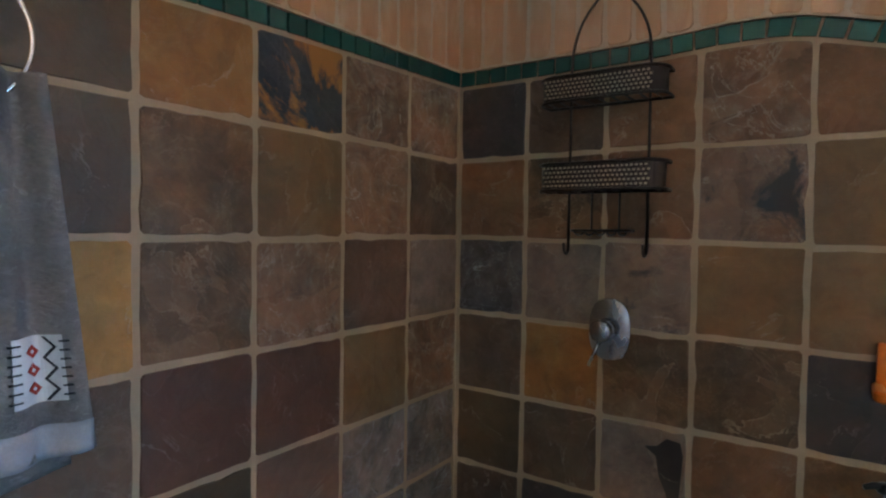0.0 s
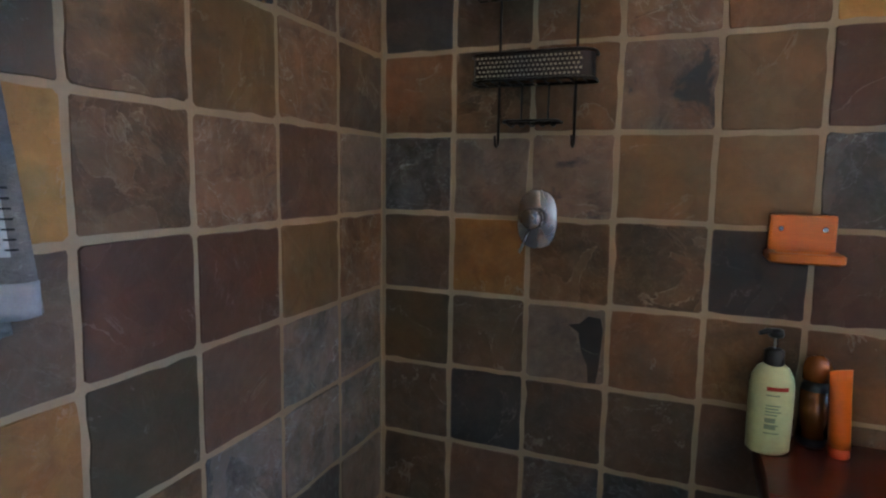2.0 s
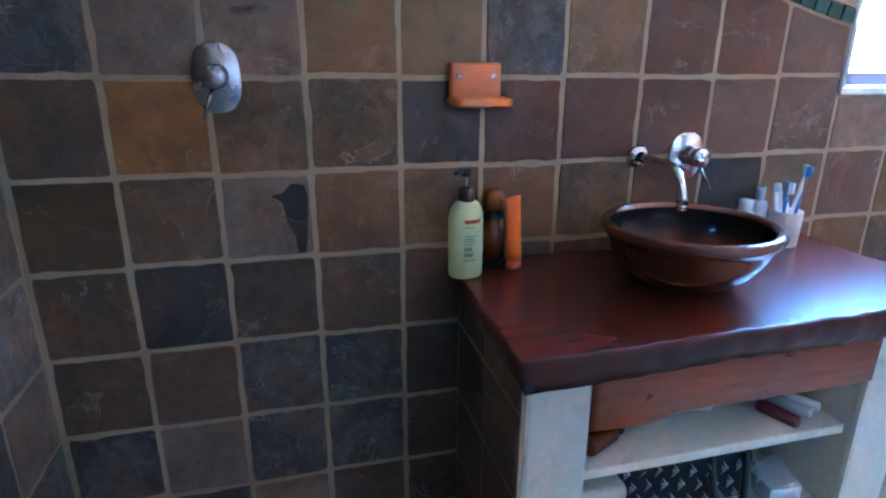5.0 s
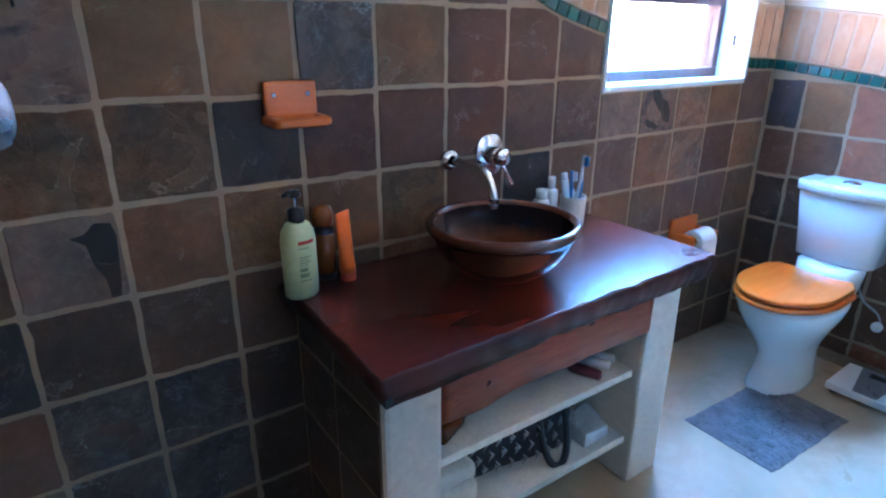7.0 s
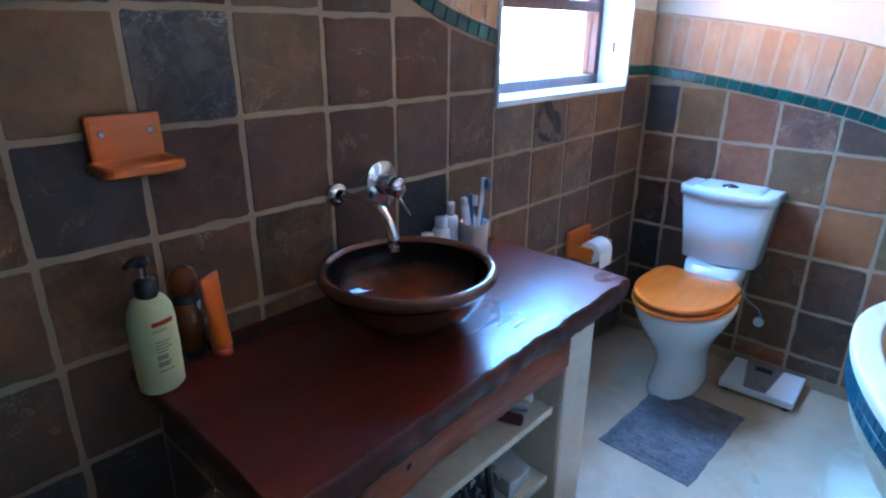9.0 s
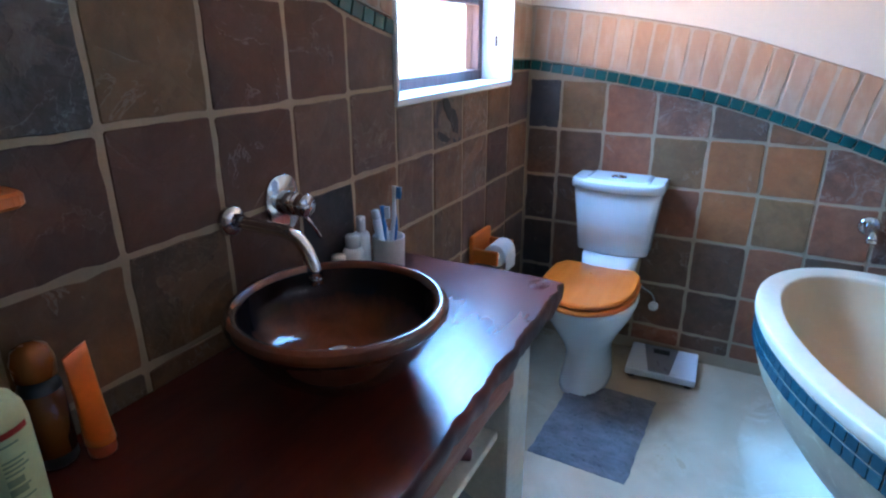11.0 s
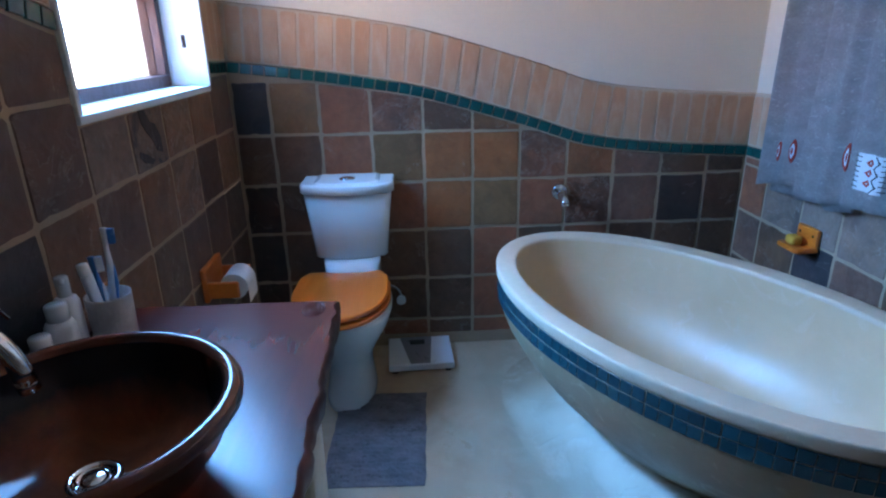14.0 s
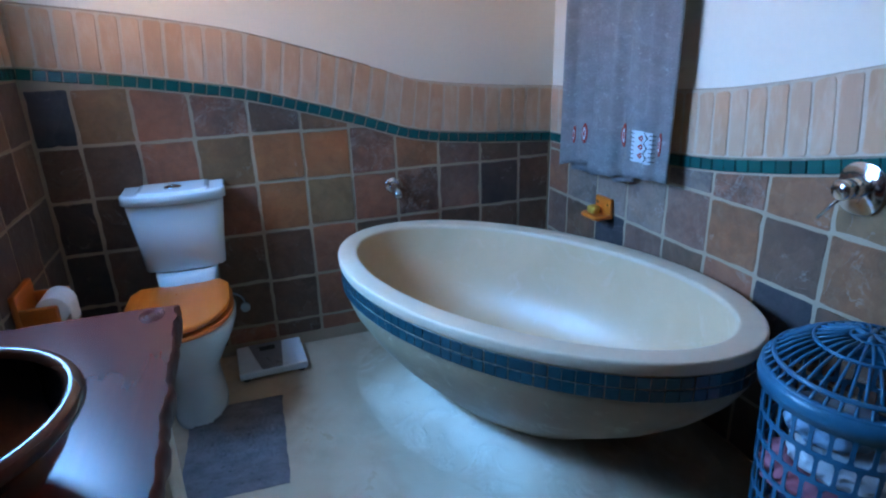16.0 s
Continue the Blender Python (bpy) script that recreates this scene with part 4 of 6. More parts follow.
soap_shelf(pose(0.285, YB, 1.140), "orange varnished wooden soap dish screwed to the tiles")
soap_shelf(pose(1.945, YD, 0.588, 0, 0, 180) @ Matrix.Diagonal((0.85, 0.9, 0.85, 1)), "orange wooden soap dish holding a yellow sponge")
sp = thing("bath_sponge", pose(1.955, YD + 0.05, 0.5915), "small lumpy yellow bath sponge in the wooden dish", "sponge")
part("sponge_body", rough_box(-0.025, 0.025, -0.018, 0.018, 0, 0.032, 0.01, 0.006, 61), SPONGE, sp, smooth=True)

tph = thing("paper_holder", pose(1.915, YB, 0.56), "orange wooden toilet paper holder on the tiled wall", "holder")
part("back_board", box_bm(-0.085, 0.085, -0.018, 0, -0.05, 0.065, 0.007), ORANGE_WOOD, tph)
for x in (-0.085, 0.069):
    part("arm", box_bm(x, x + 0.016, -0.115, -0.017, -0.035, 0.02, 0.006), ORANGE_WOOD, tph)
part("rod", tube([(-0.07, -0.09, -0.008), (0.07, -0.09, -0.008)], 0.011, 14), ORANGE_WOOD, tph)
rollt = thing("toilet_roll", pose(1.915, YB - 0.09, 0.552, 0, 90, 0), "white toilet paper roll on its wooden holder", "toilet roll")
part("paper", lathe([(0.020, -0.050), (0.042, -0.050), (0.044, -0.048), (0.044, 0.048), (0.042, 0.050), (0.020, 0.050), (0.020, -0.050)], 36), PAPER, rollt, smooth=True)
part("loose_sheet", box_bm(-0.005, 0.060, -0.0455, -0.0445, -0.048, 0.048, 0.0003), PAPER, rollt)

# ---- toilet ----
TX, TY = 2.10, 0.975
toilet = thing("toilet", pose(TX, TY, 0), "white ceramic close-coupled toilet with a honey pine seat", "toilet")


def loft(sections, n=48, power=2.3, dy=0.0):
    bm = bmesh.new()
    rings = []
    for cx, rx, ry, z in sections:
        rings.append([bm.verts.new((cx + x, dy + y, z)) for x, y in oval(rx, ry, n, power)])
    for a, b in zip(rings, rings[1:]):
        for k in range(n):
            bm.faces.new((a[k], a[(k + 1) % n], b[(k + 1) % n], b[k]))
    bm.faces.new(rings[0][::-1]), bm.faces.new(rings[-1])
    return bm


part("pan", loft([(0.015, 0.190, 0.096, 0.0), (0.015, 0.188, 0.094, 0.02), (0.025, 0.165, 0.084, 0.09), (0.022, 0.158, 0.083, 0.15), (0.01, 0.175, 0.098, 0.20), (-0.015, 0.20, 0.13, 0.27),
                  (-0.035, 0.215, 0.16, 0.33), (-0.04, 0.222, 0.175, 0.375), (-0.04, 0.222, 0.176, 0.392), (-0.04, 0.215, 0.17, 0.398)], 48, 2.3, 0.014), CERAMIC, toilet, smooth=True)
nk = loft([(0.20, 0.10, 0.085, 0.30), (0.20, 0.10, 0.095, 0.36), (0.205, 0.105, 0.105, 0.42), (0.215, 0.095, 0.11, 0.478)], 40, 4)
part("neck", nk, CERAMIC, toilet, smooth=True)


def seat_outline(rx, ry, back, n=40):
    pts = []
    for k in range(n + 1):
        a = math.pi / 2 + math.pi * k / n
        pts.append((rx * math.cos(a), ry * math.sin(a)))
    return pts + [(back * 0.7, -ry * 0.97), (back, -ry * 0.80), (back, ry * 0.80), (back * 0.7, ry * 0.97)]


def seat_slab(rx, ry, back, z0, z1, bulge):
    bm = bmesh.new()
    out = seat_outline(rx, ry, back)
    levels = []
    for k, z in ((0.97, z0), (1.0, z0 + 0.005), (1.0, z1 - 0.007), (0.985, z1 - 0.002), (0.95, z1), (0.6, z1 + bulge), (0.2, z1 + bulge * 1.2)):
        levels.append([bm.verts.new((x * k, y * k, z)) for x, y in out])
    for a, b in zip(levels, levels[1:]):
        for i in range(len(a)):
            bm.faces.new((a[i], a[(i + 1) % len(a)], b[(i + 1) % len(a)], b[i]))
    bm.faces.new(levels[0][::-1]), bm.faces.new(levels[-1])
    return bm


part("seat", seat_slab(0.250, 0.180, 0.180, 0.400, 0.420, 0.0), PINE, toilet, "honey pine seat ring", at=pose(-0.045, 0.022, 0))
part("lid", seat_slab(0.243, 0.174, 0.180, 0.425, 0.445, 0.003), PINE, toilet, "closed honey pine lid", at=pose(-0.045, 0.024, 0))
for y in (-0.06, 0.06):
    part("hinge", tube([(0.155, y - 0.015, 0.43), (0.155, y + 0.015, 0.43)], 0.011, 14), CHROME, toilet)


def tapered(x0, x1, y0, z0, y1, z1, bevel, front_in):
    bm = box_bm(-1, 1, -1, 1, 0, 1)
    for v in bm.verts:
        up = v.co.z > 0.5
        w = y1 if up else y0
        v.co = Vector((x1 if v.co.x > 0 else x0 + (0 if up else front_in), w if v.co.y > 0 else -w, z1 if up else z0))
    bmesh.ops.bevel(bm, geom=bm.edges[:], offset=bevel, segments=4, profile=0.6, affect="EDGES")
    return bm


def bowed(levels, bow):
    """A tank that bows out to the front: levels of (front x, back x, half width, height, inset)."""
    bm = bmesh.new()
    rings = []
    for x0, x1, w, z, inset in levels:
        ring_ = []
        for k in range(25):
            v = -1 + 2 * k / 24
            edge = max(0.0, abs(v) - 0.90) / 0.10
            ring_.append((x0 + bow * v * v + 0.018 * edge * edge + inset, v * (w - inset)))
        ring_ += [(x1, w - inset), (x1, 0.0), (x1, -(w - inset))]
        rings.append([bm.verts.new((x, y, z)) for x, y in ring_])
    n = len(rings[0])
    for a, b in zip(rings, rings[1:]):
        for k in range(n):
            bm.faces.new((a[k], a[(k + 1) % n], b[(k + 1) % n], b[k])).smooth = True
    bm.faces.new(rings[0][::-1]), bm.faces.new(rings[-1])
    return bm


tank = part("cistern", bowed([(0.165, 0.312, 0.140, 0.478, 0.012), (0.160, 0.312, 0.142, 0.486, 0.0), (0.150, 0.312, 0.152, 0.60, 0.0), (0.140, 0.312, 0.168, 0.740, 0.0), (0.140, 0.312, 0.168, 0.746, 0.006)], 0.030), CERAMIC, toilet)
lid = part("cistern_lid", bowed([(0.128, 0.314, 0.177, 0.747, 0.006), (0.126, 0.314, 0.179, 0.752, 0.0), (0.126, 0.314, 0.179, 0.778, 0.0), (0.126, 0.314, 0.179, 0.784, 0.002), (0.127, 0.314, 0.179, 0.788, 0.006)], 0.040), CERAMIC, toilet)
part("raised_top", bowed([(0.134, 0.312, 0.128, 0.786, 0.0), (0.134, 0.312, 0.118, 0.792, 0.0), (0.138, 0.312, 0.112, 0.794, 0.004)], 0.020), CERAMIC, lid)
part("button_ring", lathe([(0.0, 0.0), (0.030, 0.0), (0.030, 0.004), (0.024, 0.006), (0.0, 0.005)], 28), CHROME, lid, at=pose(0.215, 0, 0.7935), smooth=True)
part("button", lathe([(0.0, 0.0), (0.018, 0.0), (0.017, 0.004), (0.0, 0.005)], 24, 1, 0.7), CHROME, lid, at=pose(0.215, 0, 0.7985), smooth=True)
valve = thing("water_valve", pose(XC, 0.79, 0.245), "small chrome stop valve with a thin hose", "valve")
part("stem", tube([(0.0, 0, 0), (-0.04, 0, 0)], 0.011, 14), CHROME, valve, smooth=True)
part("knob", lathe([(0.0, 0.0), (0.018, 0.0), (0.02, 0.004), (0.02, 0.018), (0.0, 0.02)], 14), GLASS_TILE, valve, at=pose(-0.035, 0, 0, 0, -90, 0))
part("hose", tube(bezier((-0.025, 0.0, 0.012), (-0.03, 0.02, 0.10), (-0.06, 0.09, 0.02), (-0.07, 0.10, 0.24), 16), 0.0042, 8), HEM, valve, smooth=True)

# ---- bath ----
TA, TB = 0.763, 0.448
bath = thing("bath_tub", pose(1.615, -0.092, 0, 0, 0, 28.5), "oval freestanding cream cement bath with a blue mosaic band", "bath")


def eggshell(profile, n=96, smooth=True):
    """Rings of (end radius, side radius, height)."""
    bm = bmesh.new()
    rings = [[bm.verts.new((a * math.cos(2 * math.pi * k / n), b * math.sin(2 * math.pi * k / n), z)) for k in range(n)] for a, b, z in profile]
    for r, s in zip(rings, rings[1:]):
        for k in range(n):
            bm.faces.new((r[k], r[(k + 1) % n], s[(k + 1) % n], s[k]))
    return bm, rings


def ell(d, z, f=1.0):
    return ((TA - d) * f, (TB - d) * f, z)


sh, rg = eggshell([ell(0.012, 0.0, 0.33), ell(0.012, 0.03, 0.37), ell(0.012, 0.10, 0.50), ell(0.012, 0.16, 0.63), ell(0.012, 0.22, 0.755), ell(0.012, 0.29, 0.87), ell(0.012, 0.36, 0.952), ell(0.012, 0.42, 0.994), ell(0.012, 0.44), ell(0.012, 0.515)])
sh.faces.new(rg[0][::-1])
part("shell", sh, TUB_SHELL, bath, "smooth cement shell, its tan deepened by painted shade", smooth=True)
pl_, _ = eggshell([(0.74, 0.41, 0.0), (0.725, 0.395, 0.0015), (0.68, 0.36, 0.008), (0.60, 0.315, 0.024), (0.52, 0.27, 0.046), (0.43, 0.225, 0.068), (0.34, 0.18, 0.086)])
for v in pl_.verts:
    v.co.z = max(0.0, v.co.z + (0.006 * noise.noise(Vector((v.co.x * 9, v.co.y * 9, 2))) if v.co.z > 0.002 else 0.0))
part("plinth", pl_, FOOT_CEMENT, bath, "flared cement foot running out onto the floor", smooth=True)
rm, _ = eggshell([ell(0.010, 0.512), ell(0.005, 0.514), ell(0.003, 0.518), ell(0.001, 0.541), ell(0.002, 0.547), ell(0.005, 0.5497), ell(0.010, 0.550), ell(0.066, 0.549), ell(0.073, 0.547), ell(0.076, 0.543), ell(0.077, 0.533)])
part("rim", rm, TUB_RIM, bath, "rounded pale cement rim", smooth=True)
inn, rg = eggshell([ell(0.077, 0.533), ell(0.079, 0.50), ell(0.079, 0.44, 0.985), ell(0.07, 0.36, 0.945), ell(0.07, 0.28, 0.865), ell(0.07, 0.21, 0.745), ell(0.07, 0.165, 0.60), ell(0.07, 0.142, 0.43), ell(0.07, 0.132, 0.23), ell(0.07, 0.13, 0.05)])
inn.faces.new(rg[-1])
part("inner_basin", inn, TUB_CEMENT, bath, "glossy cream cement inside", smooth=True)
part("waste", lathe([(0.0, 0.0), (0.032, 0.0), (0.032, 0.003), (0.024, 0.005), (0.0, 0.002)], 24), CHROME, bath, at=pose(0.30, 0.0, 0.137), smooth=True)

# ---- scale, mat ----
sc = thing("bathroom_scale", pose(2.294, 0.716, 0, 0, 0, 2) @ Matrix.Diagonal((0.94, 1.0, 1.1, 1)), "flat white bathroom scale with a smoked glass panel", "scale")
part("platform", box_bm(-0.125, 0.125, -0.135, 0.135, 0.012, 0.040, 0.006), WHITE_PLASTIC, sc)
wedge = bmesh.new()
for pts_ in (((-0.12, -0.035), (-0.12, 0.045), (0.118, 0.085), (0.118, -0.055)),):
    lo = [wedge.verts.new((x, y, 0.0402)) for x, y in pts_]
    hi = [wedge.verts.new((x, y, 0.0425)) for x, y in pts_]
    wedge.faces.new(hi), wedge.faces.new(lo[::-1])
    for i in range(4):
        wedge.faces.new((lo[i], lo[(i + 1) % 4], hi[(i + 1) % 4], hi[i]))
panel = part("glass_panel", wedge, GREY_PANEL, sc, "grey glass wedge panel")
part("display", box_bm(0.045, 0.085, -0.022, 0.042, 0.0426, 0.0445, 0.001), SMOKE, panel, "dark display")
for x in (-0.1, 0.1):
    for y in (-0.11, 0.11):
        part("foot", lathe([(0.0, 0.0), (0.015, 0.0), (0.015, 0.013), (0.0, 0.013)], 16), BLACK_PLASTIC, sc, at=pose(x, y, 0))

mat_ob = thing("bath_mat", pose(1.79, 0.87, 0.0, 0, 0, -2), "worn grey tufted bath mat on the cement floor", "mat")
mb = bmesh.new()
nx_, ny_ = 110, 72
grid = [[None] * (ny_ + 1) for _ in range(nx_ + 1)]
for i in range(nx_ + 1):
    for j in range(ny_ + 1):
        u, v = i / nx_ - 0.5, j / ny_ - 0.5
        x = u * 0.50 + 0.006 * noise.noise(Vector((v * 9, 1, 5)))
        y = v * 0.325 + 0.006 * noise.noise(Vector((u * 9, 7, 5)))
        edge = min(1.0, min(0.5 - abs(u), 0.5 - abs(v)) * 14)
        grid[i][j] = mb.verts.new((x, y, 0.003 + edge * (0.009 + 0.004 * math.sin(x * 300 + 3 * noise.noise(Vector((x * 12, y * 12, 4)))) * (0.4 + noise.noise(Vector((x * 25, y * 40, 8)))) + 0.006 * noise.noise(Vector((x * 70, y * 90, 0))))))
for i in range(nx_):
    for j in range(ny_):
        mb.faces.new((grid[i][j], grid[i + 1][j], grid[i + 1][j + 1], grid[i][j + 1]))
base_ring = [grid[i][0] for i in range(nx_)] + [grid[nx_][j] for j in range(ny_)] + [grid[i][ny_] for i in range(nx_, 0, -1)] + [grid[0][j] for j in range(ny_, 0, -1)]
low = [mb.verts.new((v.co.x, v.co.y, 0.0)) for v in base_ring]
for i in range(len(low)):
    mb.faces.new((base_ring[i], base_ring[(i + 1) % len(low)], low[(i + 1) % len(low)], low[i]))
part("tufted_rug", mb, RUG, mat_ob)

# ---- laundry basket ----
KX, KY, KR, KH = 0.70, -0.445, 0.192, 0.575
hamper = thing("laundry_basket", pose(KX, KY, 0), "round blue plastic laundry basket with a slotted lid", "laundry basket")


def kr(z):
    return 0.155 + (KR - 0.012 - 0.155) * z / KH


def hoop(r, z, h, t, bm, n=64):
    rr = [(r - t, z), (r, z), (r + t * 0.2, z + h * 0.5), (r, z + h), (r - t, z + h)]
    rings = [[bm.verts.new((q * math.cos(2 * math.pi * k / n), q * math.sin(2 * math.pi * k / n), zz)) for k in range(n)] for q, zz in rr]
    for i in range(len(rings)):
        a, b = rings[i], rings[(i + 1) % len(rings)]
        for k in range(n):
            bm.faces.new((a[k], a[(k + 1) % n], b[(k + 1) % n], b[k]))


body = bmesh.new()
box_h = 0.066
levels_z = [0.012 + i * box_h for i in range(9)]
for i, z in enumerate(levels_z):
    hoop(kr(z), z, 0.011, 0.004, body)
NB = 30
for i, z in enumerate(levels_z[:-1]):
    for k in range(NB):
        a = 2 * math.pi * (k + 0.5 * (i % 2)) / NB
        wide = 0.0042
        z0, z1 = z + 0.009, z + box_h + 0.002
        for s0, s1, w0, w1 in ((z0, z0 + 0.010, wide * 2.1, wide), (z0 + 0.010, z1 - 0.010, wide, wide), (z1 - 0.010, z1, wide, wide * 2.1)):
            vs = []
            for zz, w in ((s0, w0), (s1, w1)):
                for rad in (kr(zz) - 0.0035, kr(zz)):
                    for sgn in (-1, 1):
                        b = a + sgn * w / kr(zz)
                        vs.append(body.verts.new((rad * math.cos(b), rad * math.sin(b), zz)))
            for q in ((0, 1, 5, 4), (2, 6, 7, 3), (0, 4, 6, 2), (1, 3, 7, 5)):
                body.faces.new([vs[j] for j in q])
part("basket_wall", body, BLUE_PLASTIC, hamper)
part("base", lathe([(0.0, 0.0), (0.152, 0.0), (0.156, 0.004), (0.156, 0.014), (0.0, 0.014)], 48), BLUE_PLASTIC, hamper, smooth=True)
rimb = bmesh.new()
hoop(KR, 0.552, 0.042, 0.016, rimb, 72)
part("basket_rim", rimb, BLUE_PLASTIC, hamper, smooth=True)
lidb = bmesh.new()


def lid_point(r):
    """Height of the domed lid at radius r."""
    return 0.596 + 0.088 * (1 - (r / 0.188) ** 2.6)


hoop(0.189, 0.591, 0.008, 0.014, lidb, 72)
lid_ob = part("lid", lidb, BLUE_PLASTIC, hamper, "slotted domed blue lid", smooth=True)
for r in (0.168, 0.100, 0.036):
    z = lid_point(r)
    part("lid_ring", tube([(r * math.cos(a), r * math.sin(a), z) for a in (2 * math.pi * k / 60 for k in range(60))], 0.0045 if r < 0.15 else 0.006, 6, True), BLUE_PLASTIC, lid_ob, smooth=True)
for r0, r1, n, w in ((0.168, 0.187, 44, 0.004), (0.100, 0.168, 40, 0.0034), (0.036, 0.100, 28, 0.0034), (0.0, 0.036, 6, 0.007)):
    rib = None
    for k in range(n):
        if rib is None:
            rib = part("lid_rib", tube([(r, 0, lid_point(r) - (0.004 if r1 > 0.18 else 0)) for r in (r0, (r0 + r1) / 2, r1)], w, 5), BLUE_PLASTIC, lid_ob, smooth=True)
            continue
        ob = new("lid_rib", rib.data)
        ob.matrix_basis = pose(0, 0, 0, 0, 0, 360 * k / n)
        ob.parent = lid_ob
for name, x, y, z, s, mt, lab in (("laundry_heap", 0.0, 0.0, 0.02, 1.0, CLOTH_DARK, "navy crumpled laundry inside the basket"), ("laundry_shirt", 0.02, 0.03, 0.43, 0.72, CLOTH_BLUE, "pale blue crumpled shirt inside the basket"),
                               ("laundry_cloth", 0.035, 0.045, 0.29, 0.82, CLOTH_PINK, "pink and red crumpled cloth inside the basket"), ("laundry_vest", -0.02, 0.02, 0.36, 0.86, CLOTH_WHITE, "white crumpled vest inside the basket")):
    bm = bmesh.new()
    bmesh.ops.create_icosphere(bm, subdivisions=4, radius=1.0)
    tall = 0.30 if name == "laundry_heap" else 0.09
    for v in bm.verts:
        d = v.co.copy()
        k = 1 + 0.22 * noise.noise(d * 2.6 + Vector((x * 90, 3, z * 30))) + 0.10 * noise.noise(d * 7)
        v.co = Vector((d.x * 0.128 * s * k, d.y * 0.128 * s * k, tall / 2 + d.z * tall / 2 * (0.9 + 0.1 * k)))
        v.co.z = max(0.0, v.co.z)
    ob = thing(name, pose(KX + x, KY + y, z), lab, "laundry", "laundry in the basket")
    part("cloth", bm, mt, ob, smooth=True)


# ---- towels ----
def towel_sheet(width, z_top, z_low, wave, skew, n=48, m=40, thick=0.009, low_edge=None):
    """A hanging cloth in the x-z plane, front to -y; wave(u, z) is how far a point lies out."""
    bm = bmesh.new()
    front_, back_ = [], []
    for j in range(m + 1):
        fr, bk = [], []
        for i in range(n + 1):
            u = i / n
            zl = z_low + (low_edge(u) if low_edge else 0.0)
            z = z_top + (zl - z_top) * j / m
            x = (u - 0.5) * width + skew(u, j / m)
            y = wave(u, j / m)
            fr.append(bm.verts.new((x, -y - thick / 2, z)))
            bk.append(bm.verts.new((x, -y + thick / 2, z)))
        front_.append(fr), back_.append(bk)
    for j in range(m):
        for i in range(n):
            bm.faces.new((front_[j][i], front_[j][i + 1], front_[j + 1][i + 1], front_[j + 1][i]))
            bm.faces.new((back_[j][i + 1], back_[j][i], back_[j + 1][i], back_[j + 1][i + 1]))
    for j in range(m):
        for i, q in ((0, 1), (n, -1)):
            bm.faces.new((front_[j][i], front_[j + 1][i], back_[j + 1][i], back_[j][i]))
    for i in range(n):
        for j in (0, m):
            bm.faces.new((front_[j][i], front_[j][i + 1], back_[j][i + 1], back_[j][i]))
    return bm


def patch(points_in, width, z_top, z_low, wave, skew, lift, low_edge=None):
    """A thin sewn shape lying on that cloth: points are (u, f) along and down it."""
    bm = bmesh.new()
    n = len(points_in)
    cu, cf = sum(p[0] for p in points_in) / n, sum(p[1] for p in points_in) / n

    def spot(u, f, lay):
        zl = z_low + (low_edge(u) if low_edge else 0.0)
        return bm.verts.new(((u - 0.5) * width + skew(u, f), -wave(u, f) - lay, z_top + (zl - z_top) * f))

    rings = [[spot(cu + (u - cu) * k, cf + (f - cf) * k, lay) for u, f in points_in] for k, lay in ((1.0, 0.0050), (1.0, 0.0062 + lift), (0.7, 0.0062 + lift), (0.35, 0.0062 + lift))]
    for a, b in zip(rings, rings[1:]):
        for i in range(n):
            bm.faces.new((a[i], a[(i + 1) % n], b[(i + 1) % n], b[i]))
    bm.faces.new(rings[-1])
    return bm


def patch_grid(u0, u1, f0, f1, width, z_top, z_low, wave, skew, lift, n=14):
    """A thin square lying on that cloth, following its folds."""
    bm = bmesh.new()
    lay = []
    for up in (0.0052, 0.0062 + lift):
        lay.append([[bm.verts.new((((u0 + (u1 - u0) * i / n) - 0.5) * width + skew(u0 + (u1 - u0) * i / n, f0 + (f1 - f0) * j / n), -wave(u0 + (u1 - u0) * i / n, f0 + (f1 - f0) * j / n) - up,
                                   z_top + (z_low - z_top) * (f0 + (f1 - f0) * j / n))) for i in range(n + 1)] for j in range(n + 1)])
    for g in lay:
        for j in range(n):
            for i in range(n):
                bm.faces.new((g[j][i], g[j][i + 1], g[j + 1][i + 1], g[j + 1][i]))
    for k in range(n):
        for a, b in (((0, k), (0, k + 1)), ((n, k), (n, k + 1)), ((k, 0), (k + 1, 0)), ((k, n), (k + 1, n))):
            bm.faces.new((lay[0][a[0]][a[1]], lay[0][b[0]][b[1]], lay[1][b[0]][b[1]], lay[1][a[0]][a[1]]))
    return bm


